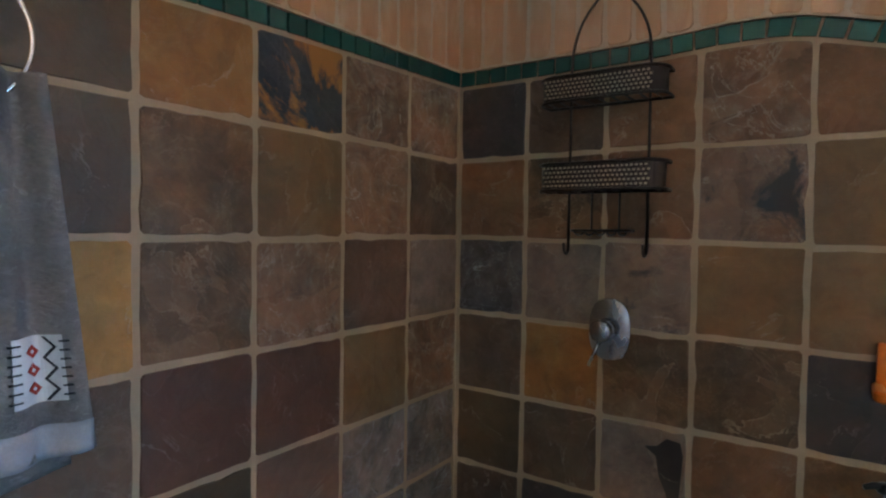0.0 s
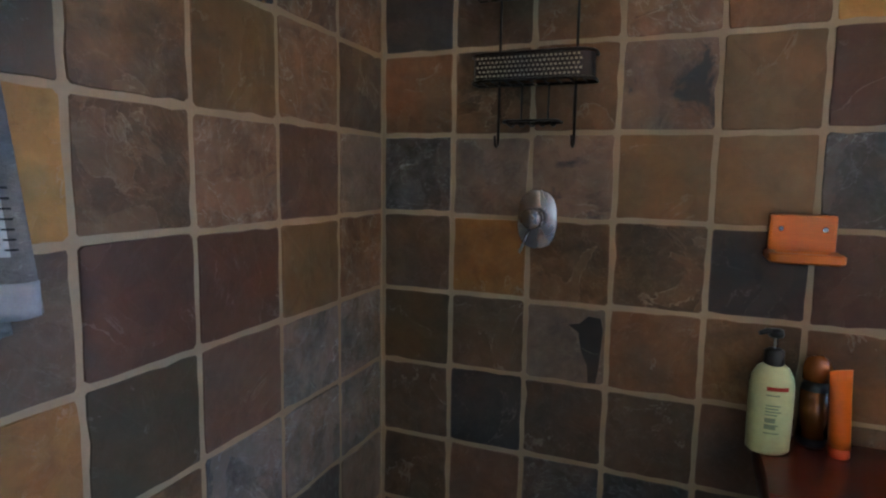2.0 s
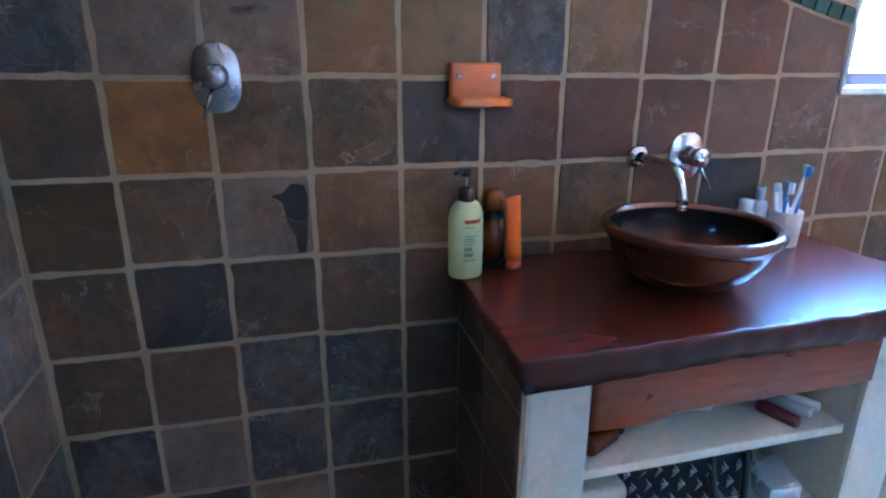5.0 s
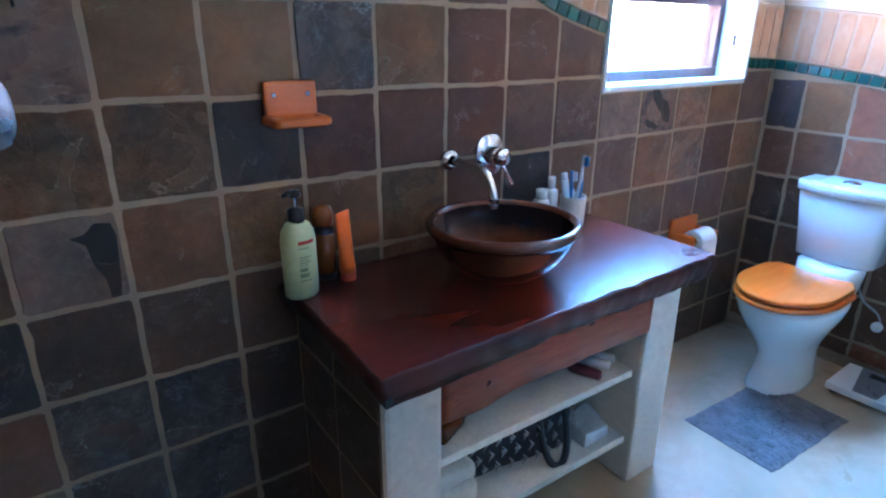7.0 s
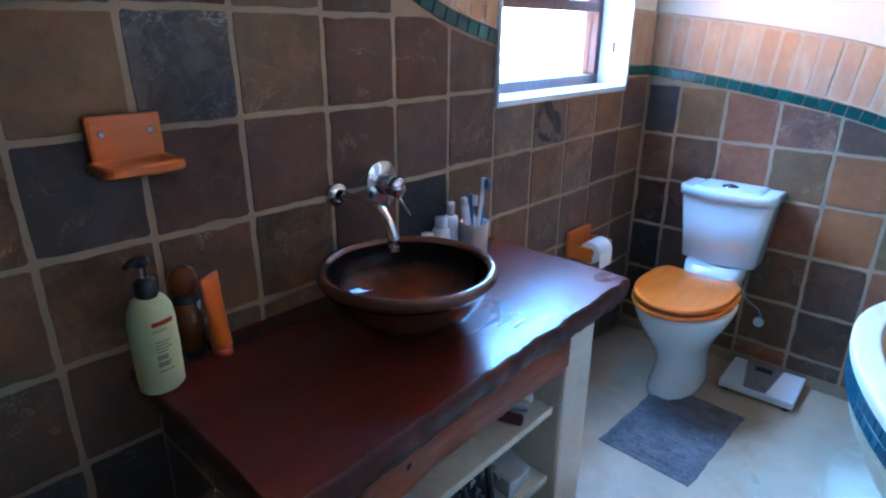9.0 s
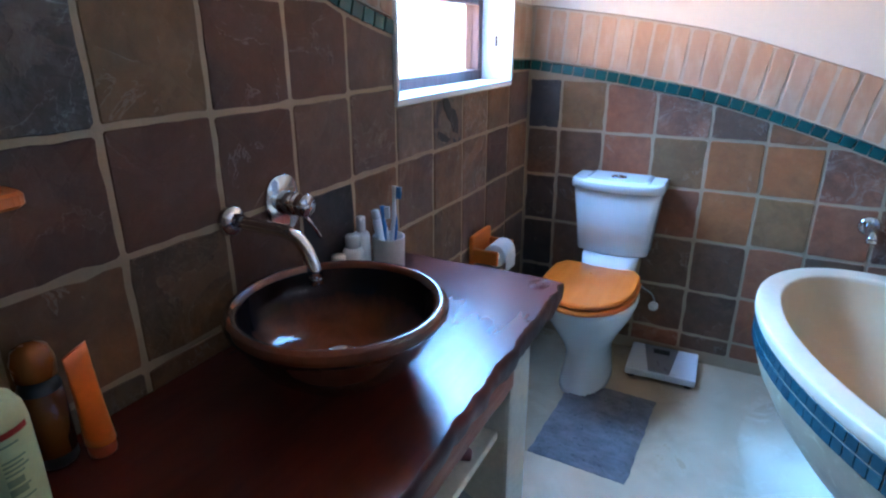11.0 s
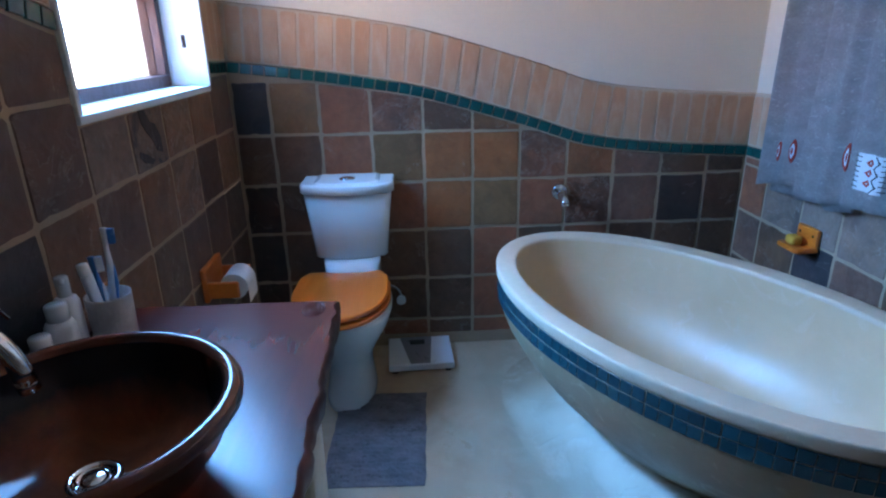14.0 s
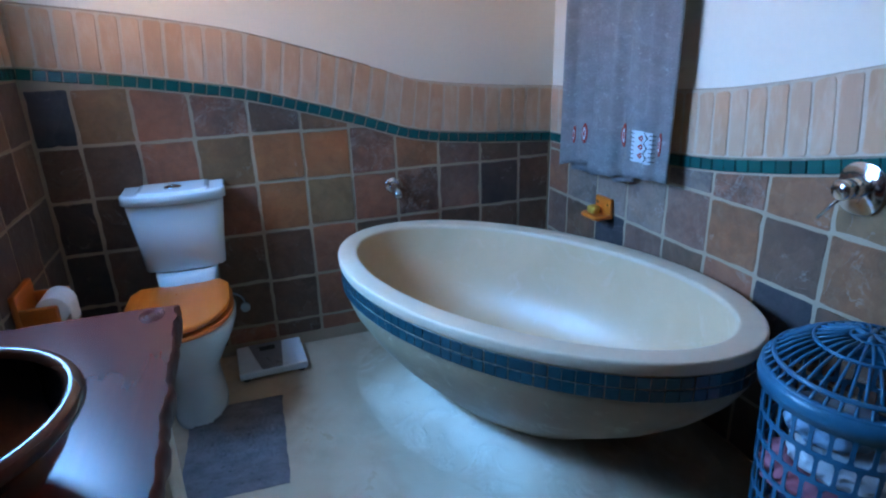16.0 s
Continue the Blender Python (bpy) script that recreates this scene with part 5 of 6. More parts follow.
def badge(cloth, u0, f0, su, sf, args):
    """A white woven square with a zigzag, side stitches and three red diamonds."""
    sq = part("woven_badge", patch_grid(u0 - su, u0 + su, f0 - sf, f0 + sf, *args, 0.0012), TOWEL_LIGHT, cloth, "white woven badge")
    lifted = 0.0030
    for k in (-0.55, 0.0, 0.55):
        c = f0 + k * sf
        part("diamond", patch([(u0 - 0.35 * su, c), (u0 - 0.02 * su, c - 0.2 * sf), (u0 + 0.25 * su, c), (u0 - 0.02 * su, c + 0.2 * sf)], *args, lifted), RED_THREAD, sq, "red stitched diamond")
        part("diamond_eye", patch([(u0 - 0.14 * su, c), (u0 - 0.04 * su, c - 0.07 * sf), (u0 + 0.06 * su, c), (u0 - 0.04 * su, c + 0.07 * sf)], *args, lifted + 0.0005), TOWEL_LIGHT, sq)
    for k in range(7):
        c = f0 + (k - 3) * 0.27 * sf
        part("stitch", patch([(u0 - 1.15 * su, c - 0.025 * sf), (u0 - 0.65 * su, c - 0.025 * sf), (u0 - 0.65 * su, c + 0.025 * sf), (u0 - 1.15 * su, c + 0.025 * sf)], *args, lifted), DARK_THREAD, sq)
        part("stitch", patch([(u0 + 0.88 * su, c - 0.025 * sf), (u0 + 1.2 * su, c - 0.025 * sf), (u0 + 1.2 * su, c + 0.025 * sf), (u0 + 0.88 * su, c + 0.025 * sf)], *args, lifted), DARK_THREAD, sq)
    zig = [(u0 + (0.75 if k % 2 else 0.42) * su, f0 + (k - 3) * 0.32 * sf) for k in range(7)]
    for (ua, fa), (ub, fb) in zip(zig, zig[1:]):
        part("zigzag", patch([(ua - 0.05 * su, fa), (ua + 0.05 * su, fa), (ub + 0.05 * su, fb), (ub - 0.05 * su, fb)], *args, lifted), DARK_THREAD, sq)


bt = thing("bath_towel", pose(1.85, -0.585, 0, 0, 0, 180), "grey terry bath towel with small red motifs, hanging on a rail", "towel")


def wave_d(u, f):
    return 0.026 * math.sin(u * 17 + 0.8) * (0.5 + 0.5 * f) * (1 - 0.65 * u) + 0.013 * math.sin(u * 37 + 1.5 * f) * (1 - 0.8 * u) + 0.007 * math.sin(u * 9 + 4 * f) + 0.004 * math.sin(u * 61)


def skew_d(u, f):
    return 0.012 + 0.005 * math.sin(3 * f) + 0.06 * f * (u - 0.5)


def low_d(u):
    return 0.02 * math.sin(u * 9) * (1 - u) + 0.045 * u


ARGS_D = (0.56, 1.93, 0.765, wave_d, skew_d)
fc = part("front_cloth", towel_sheet(*ARGS_D, 70, 50, 0.009, low_d), TOWEL, bt, smooth=True)
part("back_cloth", towel_sheet(0.40, 1.93, 0.742, lambda u, f: -0.035 + 0.012 * math.sin(u * 17), lambda u, f: -0.10, 40, 30, 0.009, lambda u: 0.004 * math.sin(u * 14) + 0.02 * u), TOWEL, bt, smooth=True)
part("fold_over", here(tube([(-0.335, 0.017, 1.925), (0.335, 0.017, 1.925)], 0.028, 14), Matrix()), TOWEL, bt, smooth=True)
lens = [(math.cos(a) * abs(math.cos(a)) ** 0.6, math.sin(a) * 1.15) for a in (2 * math.pi * k / 20 for k in range(20))]
for u0, f0, su, sf in ((0.095, 0.898, 0.022, 0.026), (0.19, 0.894, 0.030, 0.031), (0.60, 0.868, 0.036, 0.033), (0.925, 0.890, 0.020, 0.030)):
    for name, k, mt, lift in (("oval_motif", 1.0, RED_THREAD, 0.004), ("oval_inner", 0.64, TOWEL_LIGHT, 0.0052), ("oval_eye", 0.32, RED_THREAD, 0.0064)):
        part(name, patch([(u0 + 0.58 * su * k * x, f0 + sf * k * y) for x, y in lens], *ARGS_D, lift, low_d), mt, fc, "red stitched oval" if k == 1 else "")
badge(fc, 0.800, 0.872, 0.078, 0.046, (*ARGS_D,))
rail = thing("towel_rail", pose(1.85, YD, 1.905), "chrome towel rail fixed to the plaster wall", "rail")
part("bar", tube([(-0.40, 0.092, 0), (0.40, 0.092, 0)], 0.010, 14), CHROME, rail, smooth=True)
for x in (-0.38, 0.38):
    part("bracket", tube([(x, -0.012, 0), (x, 0.092, 0)], 0.009, 12), CHROME, rail, smooth=True)

RY, RZ = 0.285, 1.640
hr = thing("towel_ring", pose(XA, RY, RZ + 0.09), "chrome towel ring on the tiled wall", "towel ring")
part("ring", tube([(0.045, 0.088 * math.cos(a), -0.09 + 0.088 * math.sin(a)) for a in (2 * math.pi * k / 48 for k in range(48))], 0.0035, 10, True), CHROME, hr, smooth=True)
part("mount", tube([(-0.006, 0, 0.0), (0.048, 0, 0.0)], 0.011, 14), CHROME, hr, smooth=True)
ht = thing("hand_towel", pose(XA + 0.05, 0.30, 0, 0, 0, 90), "grey hand towel with a woven badge, hung through a ring", "towel")


def wave_a(u, f):
    return 0.010 + 0.014 * math.sin(u * 13 + 0.5) * (1 - 0.4 * f) + 0.006 * math.sin(u * 29)


def skew_a(u, f):
    return (u - 0.5) * 0.125 * f - 0.005 * f


ARGS_A = (0.155, 1.600, 1.120, wave_a, skew_a)
hc = part("front_cloth", towel_sheet(*ARGS_A, 40, 36, 0.010, lambda u: 0.012 * (u - 0.5)), TOWEL, ht, smooth=True)
part("hem", towel_sheet(0.272, 1.165, 1.118, lambda u, f: wave_a(u, 0.95) + 0.001, lambda u, f: -0.005, 30, 4, 0.011, lambda u: 0.012 * (u - 0.5)), HEM, ht, "paler flat-woven hem", smooth=True)
part("back_cloth", towel_sheet(0.26, 1.58, 1.085, lambda u, f: -0.014 + 0.006 * math.sin(u * 11), lambda u, f: (u - 0.5) * -0.1 * (1 - f) - 0.012, 30, 26, 0.010, lambda u: 0.03 * (u - 0.5)), TOWEL, ht, smooth=True)
badge(hc, 0.79, 0.755, 0.115, 0.088, ARGS_A)

# ---- shower caddy ----
caddy = thing("shower_caddy", pose(-0.287, YB - 0.002, 1.40), "dark bronze wire shower caddy with two woven baskets", "caddy")
for x in (-0.092, 0.092):
    s = 1 if x > 0 else -1
    part("wire_upright", tube([(x, -0.012, -0.02), (x, -0.012, 0.40)] + bezier((x, -0.012, 0.41), (x, -0.012, 0.50), (x * 0.55, -0.012, 0.54), (x * 0.15, -0.012, 0.575), 10)[1:], 0.0032, 8), DARK_STEEL, caddy, smooth=True)
    part("hook", tube([(x, -0.012, -0.02)] + [(x - s * 0.0, -0.012 - 0.014 + 0.014 * math.cos(a), -0.02 - 0.014 * math.sin(a)) for a in (k * math.pi / 8 for k in range(1, 9))] + [(x, -0.042, -0.008)], 0.0032, 8), DARK_STEEL, caddy, smooth=True)
part("hanger_tip", tube([(-0.02, -0.012, 0.57), (0.0, -0.014, 0.585), (0.02, -0.012, 0.57)], 0.0034, 8), DARK_STEEL, caddy, smooth=True)


def basket_outline(w, d, n=10):
    r = d * 0.45
    pts_ = []
    for cx, a0 in ((w - r, -math.pi / 2), (-(w - r), math.pi)):
        for k in range(n + 1):
            a = a0 + (math.pi / 2) * k / n
            pts_.append((cx + r * math.cos(a), -d + r + r * math.sin(a)) if a0 < 0 else (cx + r * math.cos(a), -d + r + r * math.sin(a)))
    front_right = [(w - r + r * math.sin(t), -d + r - r * math.cos(t)) for t in (math.pi / 2 * k / n for k in range(n + 1))]
    front_left = [(-(w - r) - r * math.sin(t), -d + r - r * math.cos(t)) for t in (math.pi / 2 * k / n for k in range(n, -1, -1))]
    back = [(-w, -0.018), (w, -0.018)]
    return front_left + front_right + back[::-1]


for zb, tall in ((0.112, 0.060), (0.312, 0.056)):
    out = basket_outline(0.143, 0.098)
    wires = part("basket_frame", tube([(x, y, zb) for x, y in out], 0.0034, 6, True), DARK_STEEL, caddy, smooth=True)
    part("top_wire", tube([(x, y, zb + tall) for x, y in out], 0.0034, 6, True), DARK_STEEL, wires, smooth=True)
    band = bmesh.new()
    lo_ = [(x, y) for x, y in out[:-2]]
    prev = None
    for x, y in lo_:
        c = [band.verts.new((x * k, y * k, z)) for k, z in ((0.985, zb + 0.003), (0.985, zb + tall - 0.003), (0.975, zb + tall - 0.003), (0.975, zb + 0.003))]
        if prev:
            for q in range(4):
                band.faces.new((prev[q], prev[(q + 1) % 4], c[(q + 1) % 4], c[q]))
        prev = c
    part("band", band, DARK_STEEL, wires)
    weave = bmesh.new()
    rows_w, cols_w = 5, 24
    for j in range(rows_w):
        for i in range(cols_w):
            x = -0.120 + 0.240 * (i + 0.5 * (j % 2)) / cols_w
            z = zb + 0.010 + (tall - 0.020) * j / (rows_w - 1)
            box_bm(x - 0.0026, x + 0.0026, -0.0995, -0.0955, z - 0.0022, z + 0.0022, bm=weave)
    tagged(part("weave", weave, PERF, wires, "pale woven metal slots"), kind="stuff")
    fl = bmesh.new()
    for k in range(9):
        x = -0.12 + 0.03 * k
        tube([(x, -0.018, zb), (x, -0.092, zb)], 0.0022, 6, False, fl)
    tagged(part("wire_floor", fl, DARK_STEEL, wires), kind="stuff")
tray = part("soap_tray", tube([(x * 0.46, y * 0.85 - 0.004, 0.022) for x, y in basket_outline(0.143, 0.098)], 0.003, 6, True), DARK_STEEL, caddy, "small wire soap tray", smooth=True)
for k in range(5):
    part("tray_wire", tube(bezier((-0.05 + 0.025 * k, -0.02, 0.022), (-0.05 + 0.025 * k, -0.03, 0.008), (-0.05 + 0.025 * k, -0.07, 0.008), (-0.05 + 0.025 * k, -0.086, 0.022), 6), 0.0022, 6), DARK_STEEL, tray)
for x in (-0.035, 0.03):
    part("tray_hanger", tube([(x, -0.014, 0.022), (x, -0.014, 0.112)], 0.0026, 6), DARK_STEEL, tray)

# ---- tiles, borders and mosaic, wall by wall ----
FRAMES = {"A": pose(XA, YD, 0, 0, 0, 90), "B": pose(XA, YB, 0), "C": pose(XC, YB, 0, 0, 0, -90), "D": pose(XC, YD, 0, 0, 0, 180)}
WALLS = {"A": wall_west, "B": wall_north, "C": wall_east, "D": wall_south}
LENGTH = {"A": YB - YD, "B": XC - XA, "C": YB - YD, "D": XC - XA}
WAVES = {"A": WAVE_A, "B": WAVE_B, "C": WAVE_C, "D": WAVE_D}
GREEN_H, PINK_H = 0.040, 0.205
WIN_S0, WIN_S1 = WX0 - XA, WX1 - XA
rng = random.Random(7)


def bed(key, s0, s1, limit=None):
    """The grout that the tiles of a stretch of wall lie in."""
    bm = bmesh.new()
    s0, s1 = (s0 - 0.0115 if s0 == 0 else s0), (s1 + 0.0115 if s1 == LENGTH[key] else s1)
    n = max(2, int((s1 - s0) / 0.04))
    prev = None
    for i in range(n + 1):
        s = s0 + (s1 - s0) * i / n
        z = WAVES[key](s) - 0.002
        if limit:
            z = min(z, limit)
        c = [bm.verts.new(p) for p in ((s, 0.0055, 0.0), (s, 0.0055, z), (s, 0.0118, z + 0.004), (s, 0.0118, 0.0))]
        if prev:
            for q in range(4):
                bm.faces.new((prev[q], prev[(q + 1) % 4], c[(q + 1) % 4], c[q]))
        else:
            bm.faces.new(c)
        prev = c
    bm.faces.new(prev[::-1])
    part("grout_bed", bm, GROUT, WALLS[key], "sandy grout between the tiles", at=FRAMES[key])


def mortar(key, s0, s1):
    """The pale mortar strip behind the terracotta border."""
    bm = bmesh.new()
    s0, s1 = (s0 - 0.0115 if s0 == 0 else s0), (s1 + 0.0115 if s1 == LENGTH[key] else s1)
    n = max(2, int((s1 - s0) / 0.04))
    prev = None
    for i in range(n + 1):
        s = s0 + (s1 - s0) * i / n
        z = WAVES[key](s)
        c = [bm.verts.new(p) for p in ((s, 0.0030, z + 0.002), (s, 0.0030, z + PINK_H), (s, 0.0118, z + PINK_H + 0.006), (s, 0.0118, z + 0.002))]
        if prev:
            for q in range(4):
                bm.faces.new((prev[q], prev[(q + 1) % 4], c[(q + 1) % 4], c[q]))
        else:
            bm.faces.new(c)
        prev = c
    bm.faces.new(prev[::-1])
    part("border_mortar", bm, MORTAR, WALLS[key], "pale mortar of the terracotta border", at=FRAMES[key])


for key in "ABCD":
    if key == "B":
        mortar(key, 0.0, WIN_S0)
        mortar(key, WIN_S1, LENGTH[key])
    else:
        mortar(key, 0.0, LENGTH[key])
for key in "ACD":
    bed(key, 0.0, LENGTH[key])
bed("B", 0.0, WIN_S0)
bed("B", WIN_S0, WIN_S1, WZ0 - 0.012)
bed("B", WIN_S1, LENGTH["B"])


def tile(key, s0, s1, z0, z1, material, gap=0.0048, name="slate_tile", parent=None, frame_=None, cap=None):
    """One slate tile with slightly ragged, eased edges; its top is cut along the border's wave."""
    lim = cap or (lambda s: WAVES[key](s) - GREEN_H - 0.007)
    a, b, lo, hi = s0 + gap, s1 - gap, z0 + gap, z1 - gap
    if min(lim(a), lim(b), lim((a + b) / 2)) - lo < 0.012:
        return None
    j = lambda k=0.0013: rng.uniform(-k, k)
    chip = lambda: j() - (rng.uniform(0.0015, 0.0045) if rng.random() < 0.10 else 0.0)
    top_at = lambda q: min(hi, lim(q))
    c = 0.015 + rng.uniform(0, 0.02)
    pts_ = []
    for f in (c, 0.2, 0.36, 0.52, 0.68, 0.84, 1 - c):
        pts_.append((a + (b - a) * f, lo - chip()))
    for f in (c, 0.2, 0.4, 0.6, 0.8, 1 - c):
        pts_.append((b + chip(), lo + (top_at(b) - lo) * f))
    for f in (1 - c, 0.84, 0.68, 0.52, 0.36, 0.2, c):
        q = a + (b - a) * f
        pts_.append((q, min(hi + chip(), lim(q))))
    for f in (1 - c, 0.8, 0.6, 0.4, 0.2, c):
        pts_.append((a - chip(), lo + (top_at(a) - lo) * f))
    cx, cz = sum(p[0] for p in pts_) / len(pts_), sum(p[1] for p in pts_) / len(pts_)
    bm = bmesh.new()
    back = [bm.verts.new((x - cx, 0, z - cz)) for x, z in pts_]
    k = 1 - 0.0045 / max(b - a, 0.02)
    lift = 0.0042 + j(0.0010)
    top_ = [bm.verts.new(((x - cx) * k, -lift + j(0.0006), (z - cz) * k)) for x, z in pts_]
    mid = bm.verts.new((0, -lift + j(0.0006), 0))
    n = len(pts_)
    for i in range(n):
        bm.faces.new((back[i], back[(i + 1) % n], top_[(i + 1) % n], top_[i]))
        bm.faces.new((top_[i], top_[(i + 1) % n], mid))
    me = bpy.data.meshes.new(name)
    bm.normal_update()
    bmesh.ops.recalc_face_normals(bm, faces=bm.faces)
    bm.to_mesh(me)
    bm.free()
    me.materials.append(material)
    ob = new(name, me)
    ob.matrix_basis = (frame_ or FRAMES[key]) @ pose(cx, 0.0075, cz, 0, rng.uniform(-0.5, 0.5), 0)
    ob.parent = parent or WALLS[key]
    return ob


# materials of the rows, from the top one down, from the wall's left end on
COLS_B = [0.0, 0.201, 0.405, 0.608, 0.816, 1.015, 1.220, 1.433, 1.644, 1.847, 2.056, 2.270, 2.480, 2.690, 2.905, 3.125]
ROWS_AB = [0.0, 0.168, 0.373, 0.578, 0.786, 0.987, 1.193, 1.398, 1.608, 1.815]
MAP_B = ["bdrmryorgkgpdpk", "rxrtgkgdgkppdpk", "wntggwgkkpgpppp", "doxxukkkppntmrp", "hdnrxrxkbrprmkr", "dbddpdrdpprdppd", "dpwwupdrddprddp", "wnwwdpddpdpdrdd", "nwndddpddrdpddp"]
COLS_A = [0.0, 0.16, 0.365, 0.57, 0.775, 0.980, 1.185, 1.40, 1.625, 1.85, 2.065]
MAP_A = ["rogyyhosmm", "grdpghxgmd", "kdgoyyxmpn", "rdpkgdkkgm", "gdrpgohpvv", "drkmroxvvv", "pdrdmmxvwn", "dddpdnvvnv", "ddpdddvwnw"]
COLS_C = [0.0, 0.141, 0.329, 0.527, 0.731, 0.927, 1.12, 1.315, 1.51, 1.71, 1.905, 2.065]
ROWS_C = [0.05, 0.125, 0.325, 0.545, 0.752, 0.950, 1.155, 1.36]
# dark slates in the lower rows also carry the shade low on this wall
MAP_C = ["bgrrmrrorrr", "bgkmdrrorrr", "ddkgoomrpdd", "uddkogkmpud", "uddddkdkddd", "uddddkddkdd", "dddkdkdkddd"]
COLS_D = [0.0, 0.17, 0.40, 0.60, 0.82, 1.023, 1.227, 1.43, 1.635, 1.84, 2.045, 2.25, 2.455, 2.66, 2.865, 3.125]
ROWS_D = [0.0, 0.19, 0.395, 0.595, 0.79, 0.985, 1.19, 1.395, 1.6, 1.8]
MAP_D = ["rogpkrdgpkrogdp", "gdrpogpntmgdrdp", "rdpkgdkkgmrdpkd", "kdgoypgmrnkdgor", "kkngnmrgrkgrdpk", "knnnprdrpdrkgdp", "pdbpdkbdpdgrdpk", "dpdddpdddrdpdkd", "dddpdddpdddpddd"]
SLATE["s"] = slate("slate_streaked", (0.03, 0.04, 0.055), (0.05, 0.055, 0.06), PALE, 0.05, (0.34, 0.14, 0.03))
for key, cols, rws, chart in (("A", COLS_A, ROWS_AB, MAP_A), ("B", COLS_B, ROWS_AB, MAP_B), ("C", COLS_C, ROWS_C, MAP_C), ("D", COLS_D, ROWS_D, MAP_D)):
    for r in range(len(rws) - 1):
        for c in range(len(cols) - 1):
            letter = chart[len(rws) - 2 - r][c]
            wob = 0.003 * math.sin(c * 2.1 + r * 1.3)
            lo, hi = rws[r] + (wob if r else 0), rws[r + 1] + 0.003 * math.sin(c * 2.1 + (r + 1) * 1.3)
            cap = None
            if key == "B" and WIN_S0 - 0.01 < (cols[c] + cols[c + 1]) / 2 < WIN_S1 + 0.01:
                cap = lambda s: WZ0 - 0.016
            warm = key in "CD"
            tile(key, cols[c], cols[c + 1], lo, hi, WARM.get(letter, SLATE[letter]) if warm else SLATE[letter], cap=cap)

# dark flaked patches in two of the tiles
FLAKE_SLATE = slate("slate_flake", (0.036, 0.027, 0.024), (0.028, 0.024, 0.024), PALE, 0.0, cleft=0.1)
HOOKED = [(-0.050, 0.062), (-0.018, 0.068), (0.006, 0.090), (0.040, 0.086), (0.048, 0.054), (0.044, 0.0), (0.040, -0.054), (0.034, -0.094), (0.012, -0.094), (0.008, -0.048), (-0.012, -0.006), (-0.020, 0.042)]
SLANTED = [(-0.052, 0.070), (-0.020, 0.066), (0.004, 0.030), (0.030, 0.022), (0.052, -0.020), (0.050, -0.062), (0.020, -0.052), (0.002, -0.018), (-0.024, 0.004), (-0.046, 0.034)]
SPLINTER = [(-0.040, 0.012), (-0.006, -0.010), (0.026, -0.040), (0.010, -0.050), (-0.022, -0.036), (-0.044, -0.010)]
for outline_, s_, z_, kx_, kz_ in ((HOOKED, 0.556, 0.880, 0.85, 0.9), (SLANTED, 2.385, 1.078, 1.05, 0.95), (SPLINTER, 2.350, 1.035, 1.2, 0.7)):
    part("flaked_patch", plate(outline_, 0.0018, 0.0005), FLAKE_SLATE, wall_north, "dark flaked patch of slate", at=FRAMES["B"] @ pose(s_, 0.0024, z_) @ Matrix.Diagonal((kx_, 1, kz_, 1)))
# tiled outer side of the vanity's pier
SIDE_M = pose(0.2490, 1.395, 0, 0, 0, -90)
for s0, s1 in ((0.0, 0.215), (0.215, 0.435)):
    for z0, z1, letter in ((0.02, 0.168, "d"), (0.168, 0.373, "p"), (0.373, 0.578, "d"), (0.578, 0.672, "d")):
        t_ = tile("B", s0, s1, z0, z1, SLATE[letter], parent=vanity, frame_=INV @ SIDE_M, cap=lambda s: 0.668)


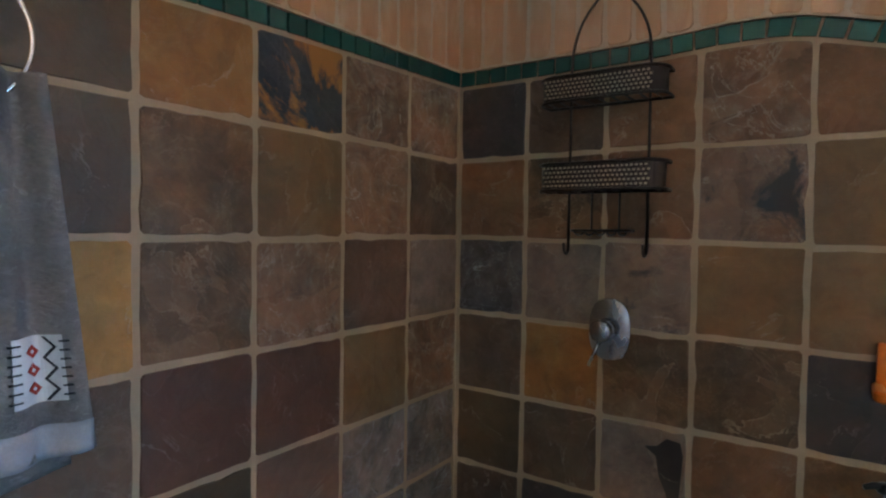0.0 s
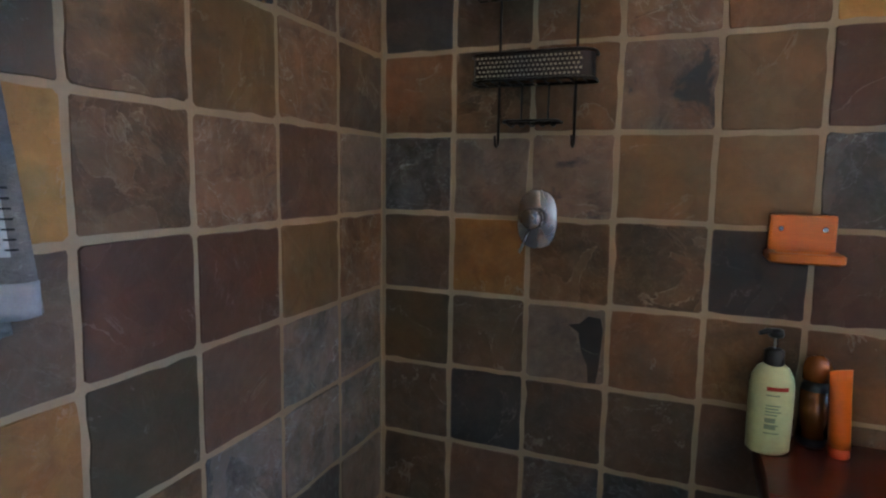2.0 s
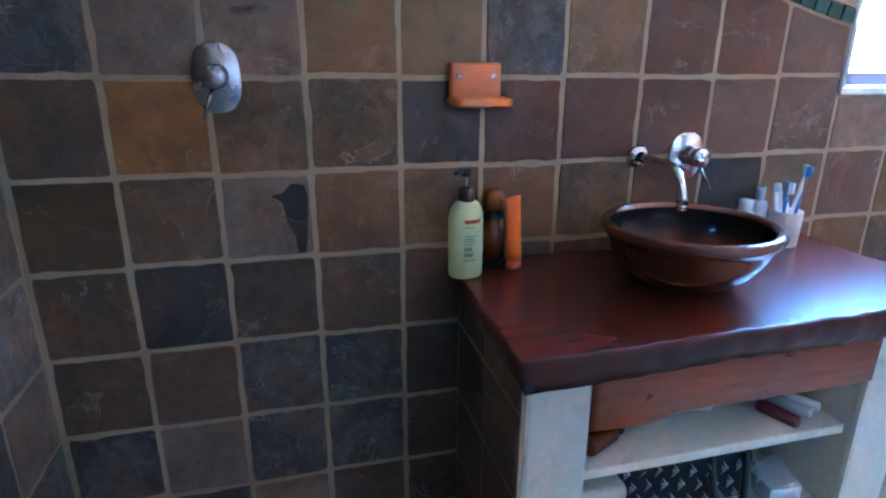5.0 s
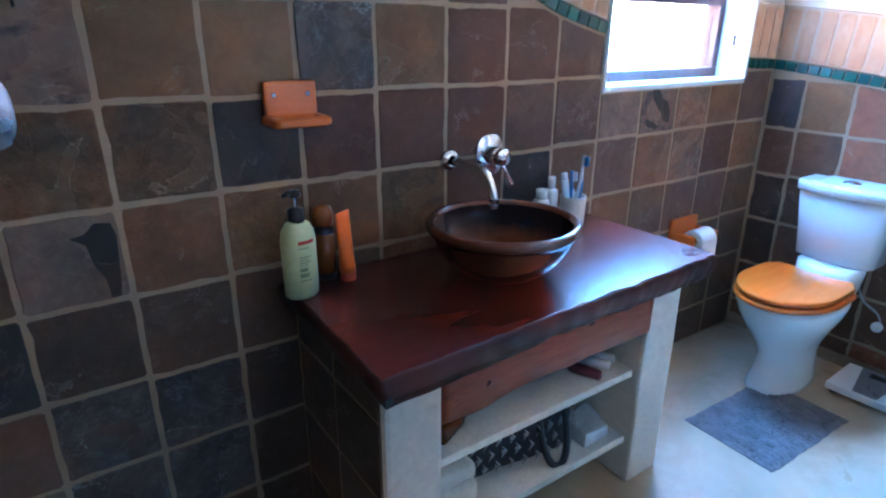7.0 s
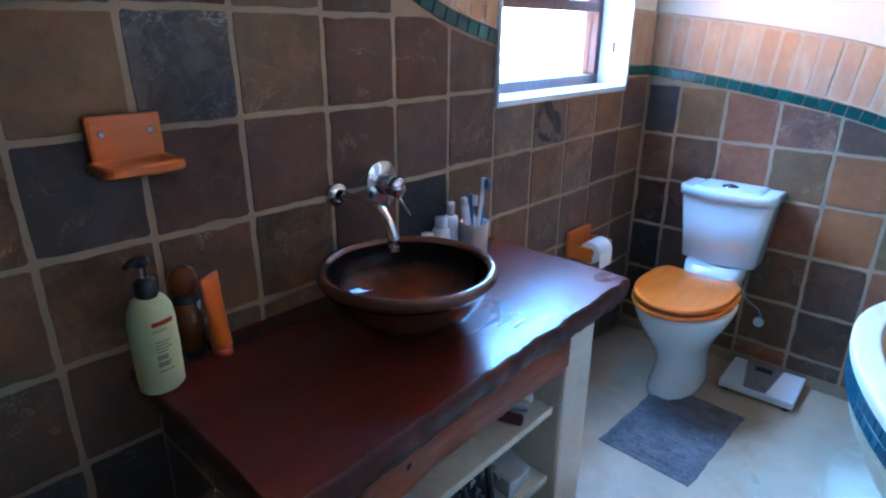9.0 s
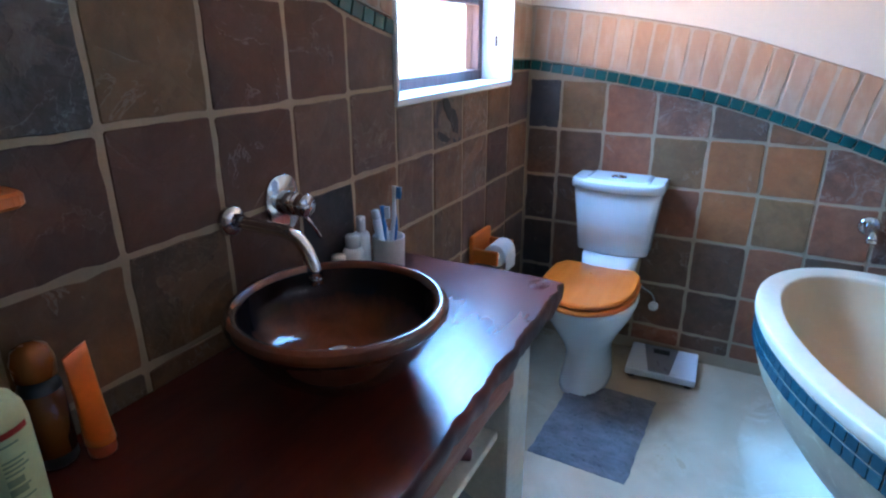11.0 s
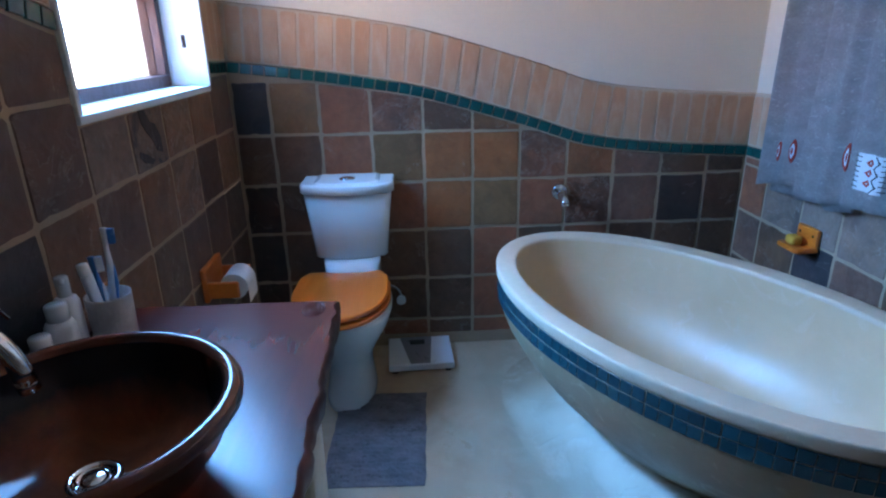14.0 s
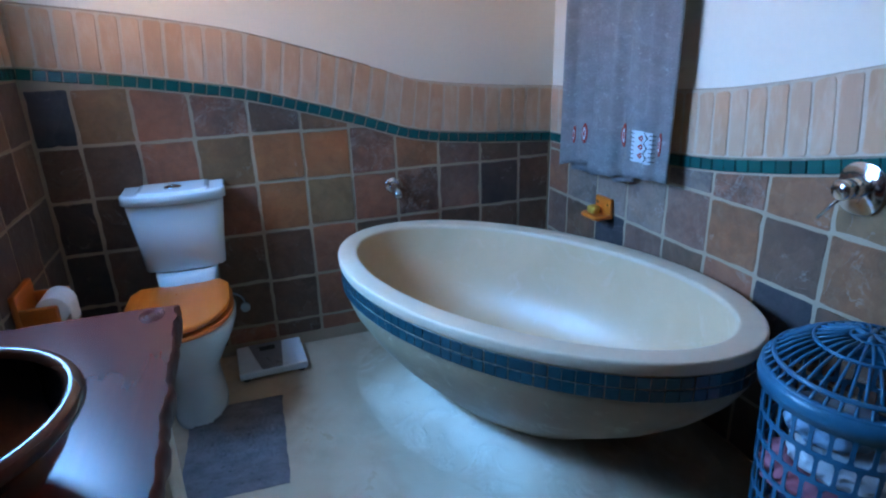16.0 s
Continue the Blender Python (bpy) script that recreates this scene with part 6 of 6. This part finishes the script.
def border(key, s0, s1, step, pieces):
    """Green mosaic pieces and the terracotta tiles standing on them, along the wave."""
    w, m = WAVES[key], FRAMES[key]
    n = max(1, round((s1 - s0) / step))
    for i in range(n):
        sa, sb = s0 + (s1 - s0) * i / n, s0 + (s1 - s0) * (i + 1) / n
        mid_ = (sa + sb) / 2
        slope = (w(sb) - w(sa)) / (sb - sa)
        if pieces == "green":
            me = TEAL_MESH[rng.randrange(3)]
            ob = new("mosaic_tile", me)
            ob.matrix_basis = m @ pose(mid_, 0.006, w(mid_) - GREEN_H / 2 - 0.001, 0, -math.degrees(math.atan(slope)) + rng.uniform(-1.5, 1.5), 0)
            ob.scale = ((sb - sa) / 0.045 * math.sqrt(1 + slope * slope), 1, 1)
        else:
            lean = -slope * 0.55 * PINK_H
            bm = bmesh.new()
            g = 0.0045
            quad = []
            for s, base_z, dx in ((sa + g, w(sa + g), 0), (sb - g, w(sb - g), 0), (sb - g, w(sb - g), 1), (sa + g, w(sa + g), 1)):
                quad.append((s + dx * lean, base_z + (PINK_H - 0.006 if dx else 0.005)))
            ragged = []
            for q in range(4):
                (xa, za), (xb, zb_) = quad[q], quad[(q + 1) % 4]
                for f in ((0.10, 0.5, 0.90) if q % 2 == 0 else (0.04, 0.28, 0.52, 0.76, 0.96)):
                    ragged.append((xa + (xb - xa) * f + rng.uniform(-0.0016, 0.0016), za + (zb_ - za) * f + rng.uniform(-0.002, 0.002)))
            b_ = [bm.verts.new((x - mid_, 0, z - w(mid_))) for x, z in ragged]
            nb_ = len(b_)
            cx, cz = sum(v.co.x for v in b_) / nb_, sum(v.co.z for v in b_) / nb_
            lift = 0.0055 + rng.uniform(-0.0008, 0.0008)
            f_ = [bm.verts.new((cx + (v.co.x - cx) * 0.93, -lift, cz + (v.co.z - cz) * 0.965)) for v in b_]
            for q in range(nb_):
                bm.faces.new((b_[q], b_[(q + 1) % nb_], f_[(q + 1) % nb_], f_[q]))
            bm.faces.new(f_)
            ob = part("border_tile", bm, PINK)
            ob.matrix_basis = m @ pose(mid_, 0.0065, w(mid_))
        ob.parent = WALLS[key]


TEAL_MESH = []
for k in range(3):
    bm = plate([(-0.0205, -0.0185), (0.0205 - 0.0006 * k, -0.0185 + 0.0005 * k), (0.0205, 0.0185 - 0.0006 * k), (-0.0205 + 0.0005 * k, 0.0185)], 0.0075, 0.0014)
    bmesh.ops.recalc_face_normals(bm, faces=bm.faces)
    me = bpy.data.meshes.new("mosaic_tile")
    bm.to_mesh(me)
    bm.free()
    me.materials.append(TEAL)
    TEAL_MESH.append(me)
for key in "ABCD":
    spans = [(0.0, LENGTH[key])] if key != "B" else [(0.0, WIN_S0), (WIN_S1, LENGTH[key])]
    for s0, s1 in spans:
        border(key, s0, s1, 0.046, "green")
        border(key, s0, s1, 0.066, "pink")

# blue mosaic band round the bath, two rows
BLUE_MESH = []
for k in range(3):
    bm = plate([(-0.0168, -0.0165), (0.0168 - 0.0006 * k, -0.0165 + 0.0004 * k), (0.0168, 0.0165 - 0.0005 * k), (-0.0168 + 0.0004 * k, 0.0165)], 0.0025, 0.0010)
    bmesh.ops.recalc_face_normals(bm, faces=bm.faces)
    me = bpy.data.meshes.new("mosaic_tile")
    bm.to_mesh(me)
    bm.free()
    me.materials.append(TEALBLUE)
    BLUE_MESH.append(me)
band_g, _ = eggshell([ell(0.011, 0.432), ell(0.0095, 0.436), ell(0.0095, 0.508), ell(0.011, 0.512)])
part("band_grout", band_g, GROUT, bath, "pale grout of the mosaic band", smooth=True)
qa, qb = TA - 0.0095, TB - 0.0095
fine = [(qa * math.cos(2 * math.pi * k / 2000), qb * math.sin(2 * math.pi * k / 2000)) for k in range(2001)]
run = [0.0]
for p, q in zip(fine, fine[1:]):
    run.append(run[-1] + math.hypot(q[0] - p[0], q[1] - p[1]))
count = 108
for row in range(2):
    at_k = 0
    for i in range(count):
        goal = run[-1] * (i + 0.5 * 0) / count
        while run[at_k] < goal:
            at_k += 1
        x, y = fine[at_k]
        nrm = math.degrees(math.atan2(y / (qb * qb), x / (qa * qa)))
        ob = new("mosaic_tile", BLUE_MESH[rng.randrange(3)])
        ob.matrix_basis = pose(x, y, 0.4535 + 0.0365 * row, 0, rng.uniform(-1, 1), nrm + 90)
        ob.parent = bath
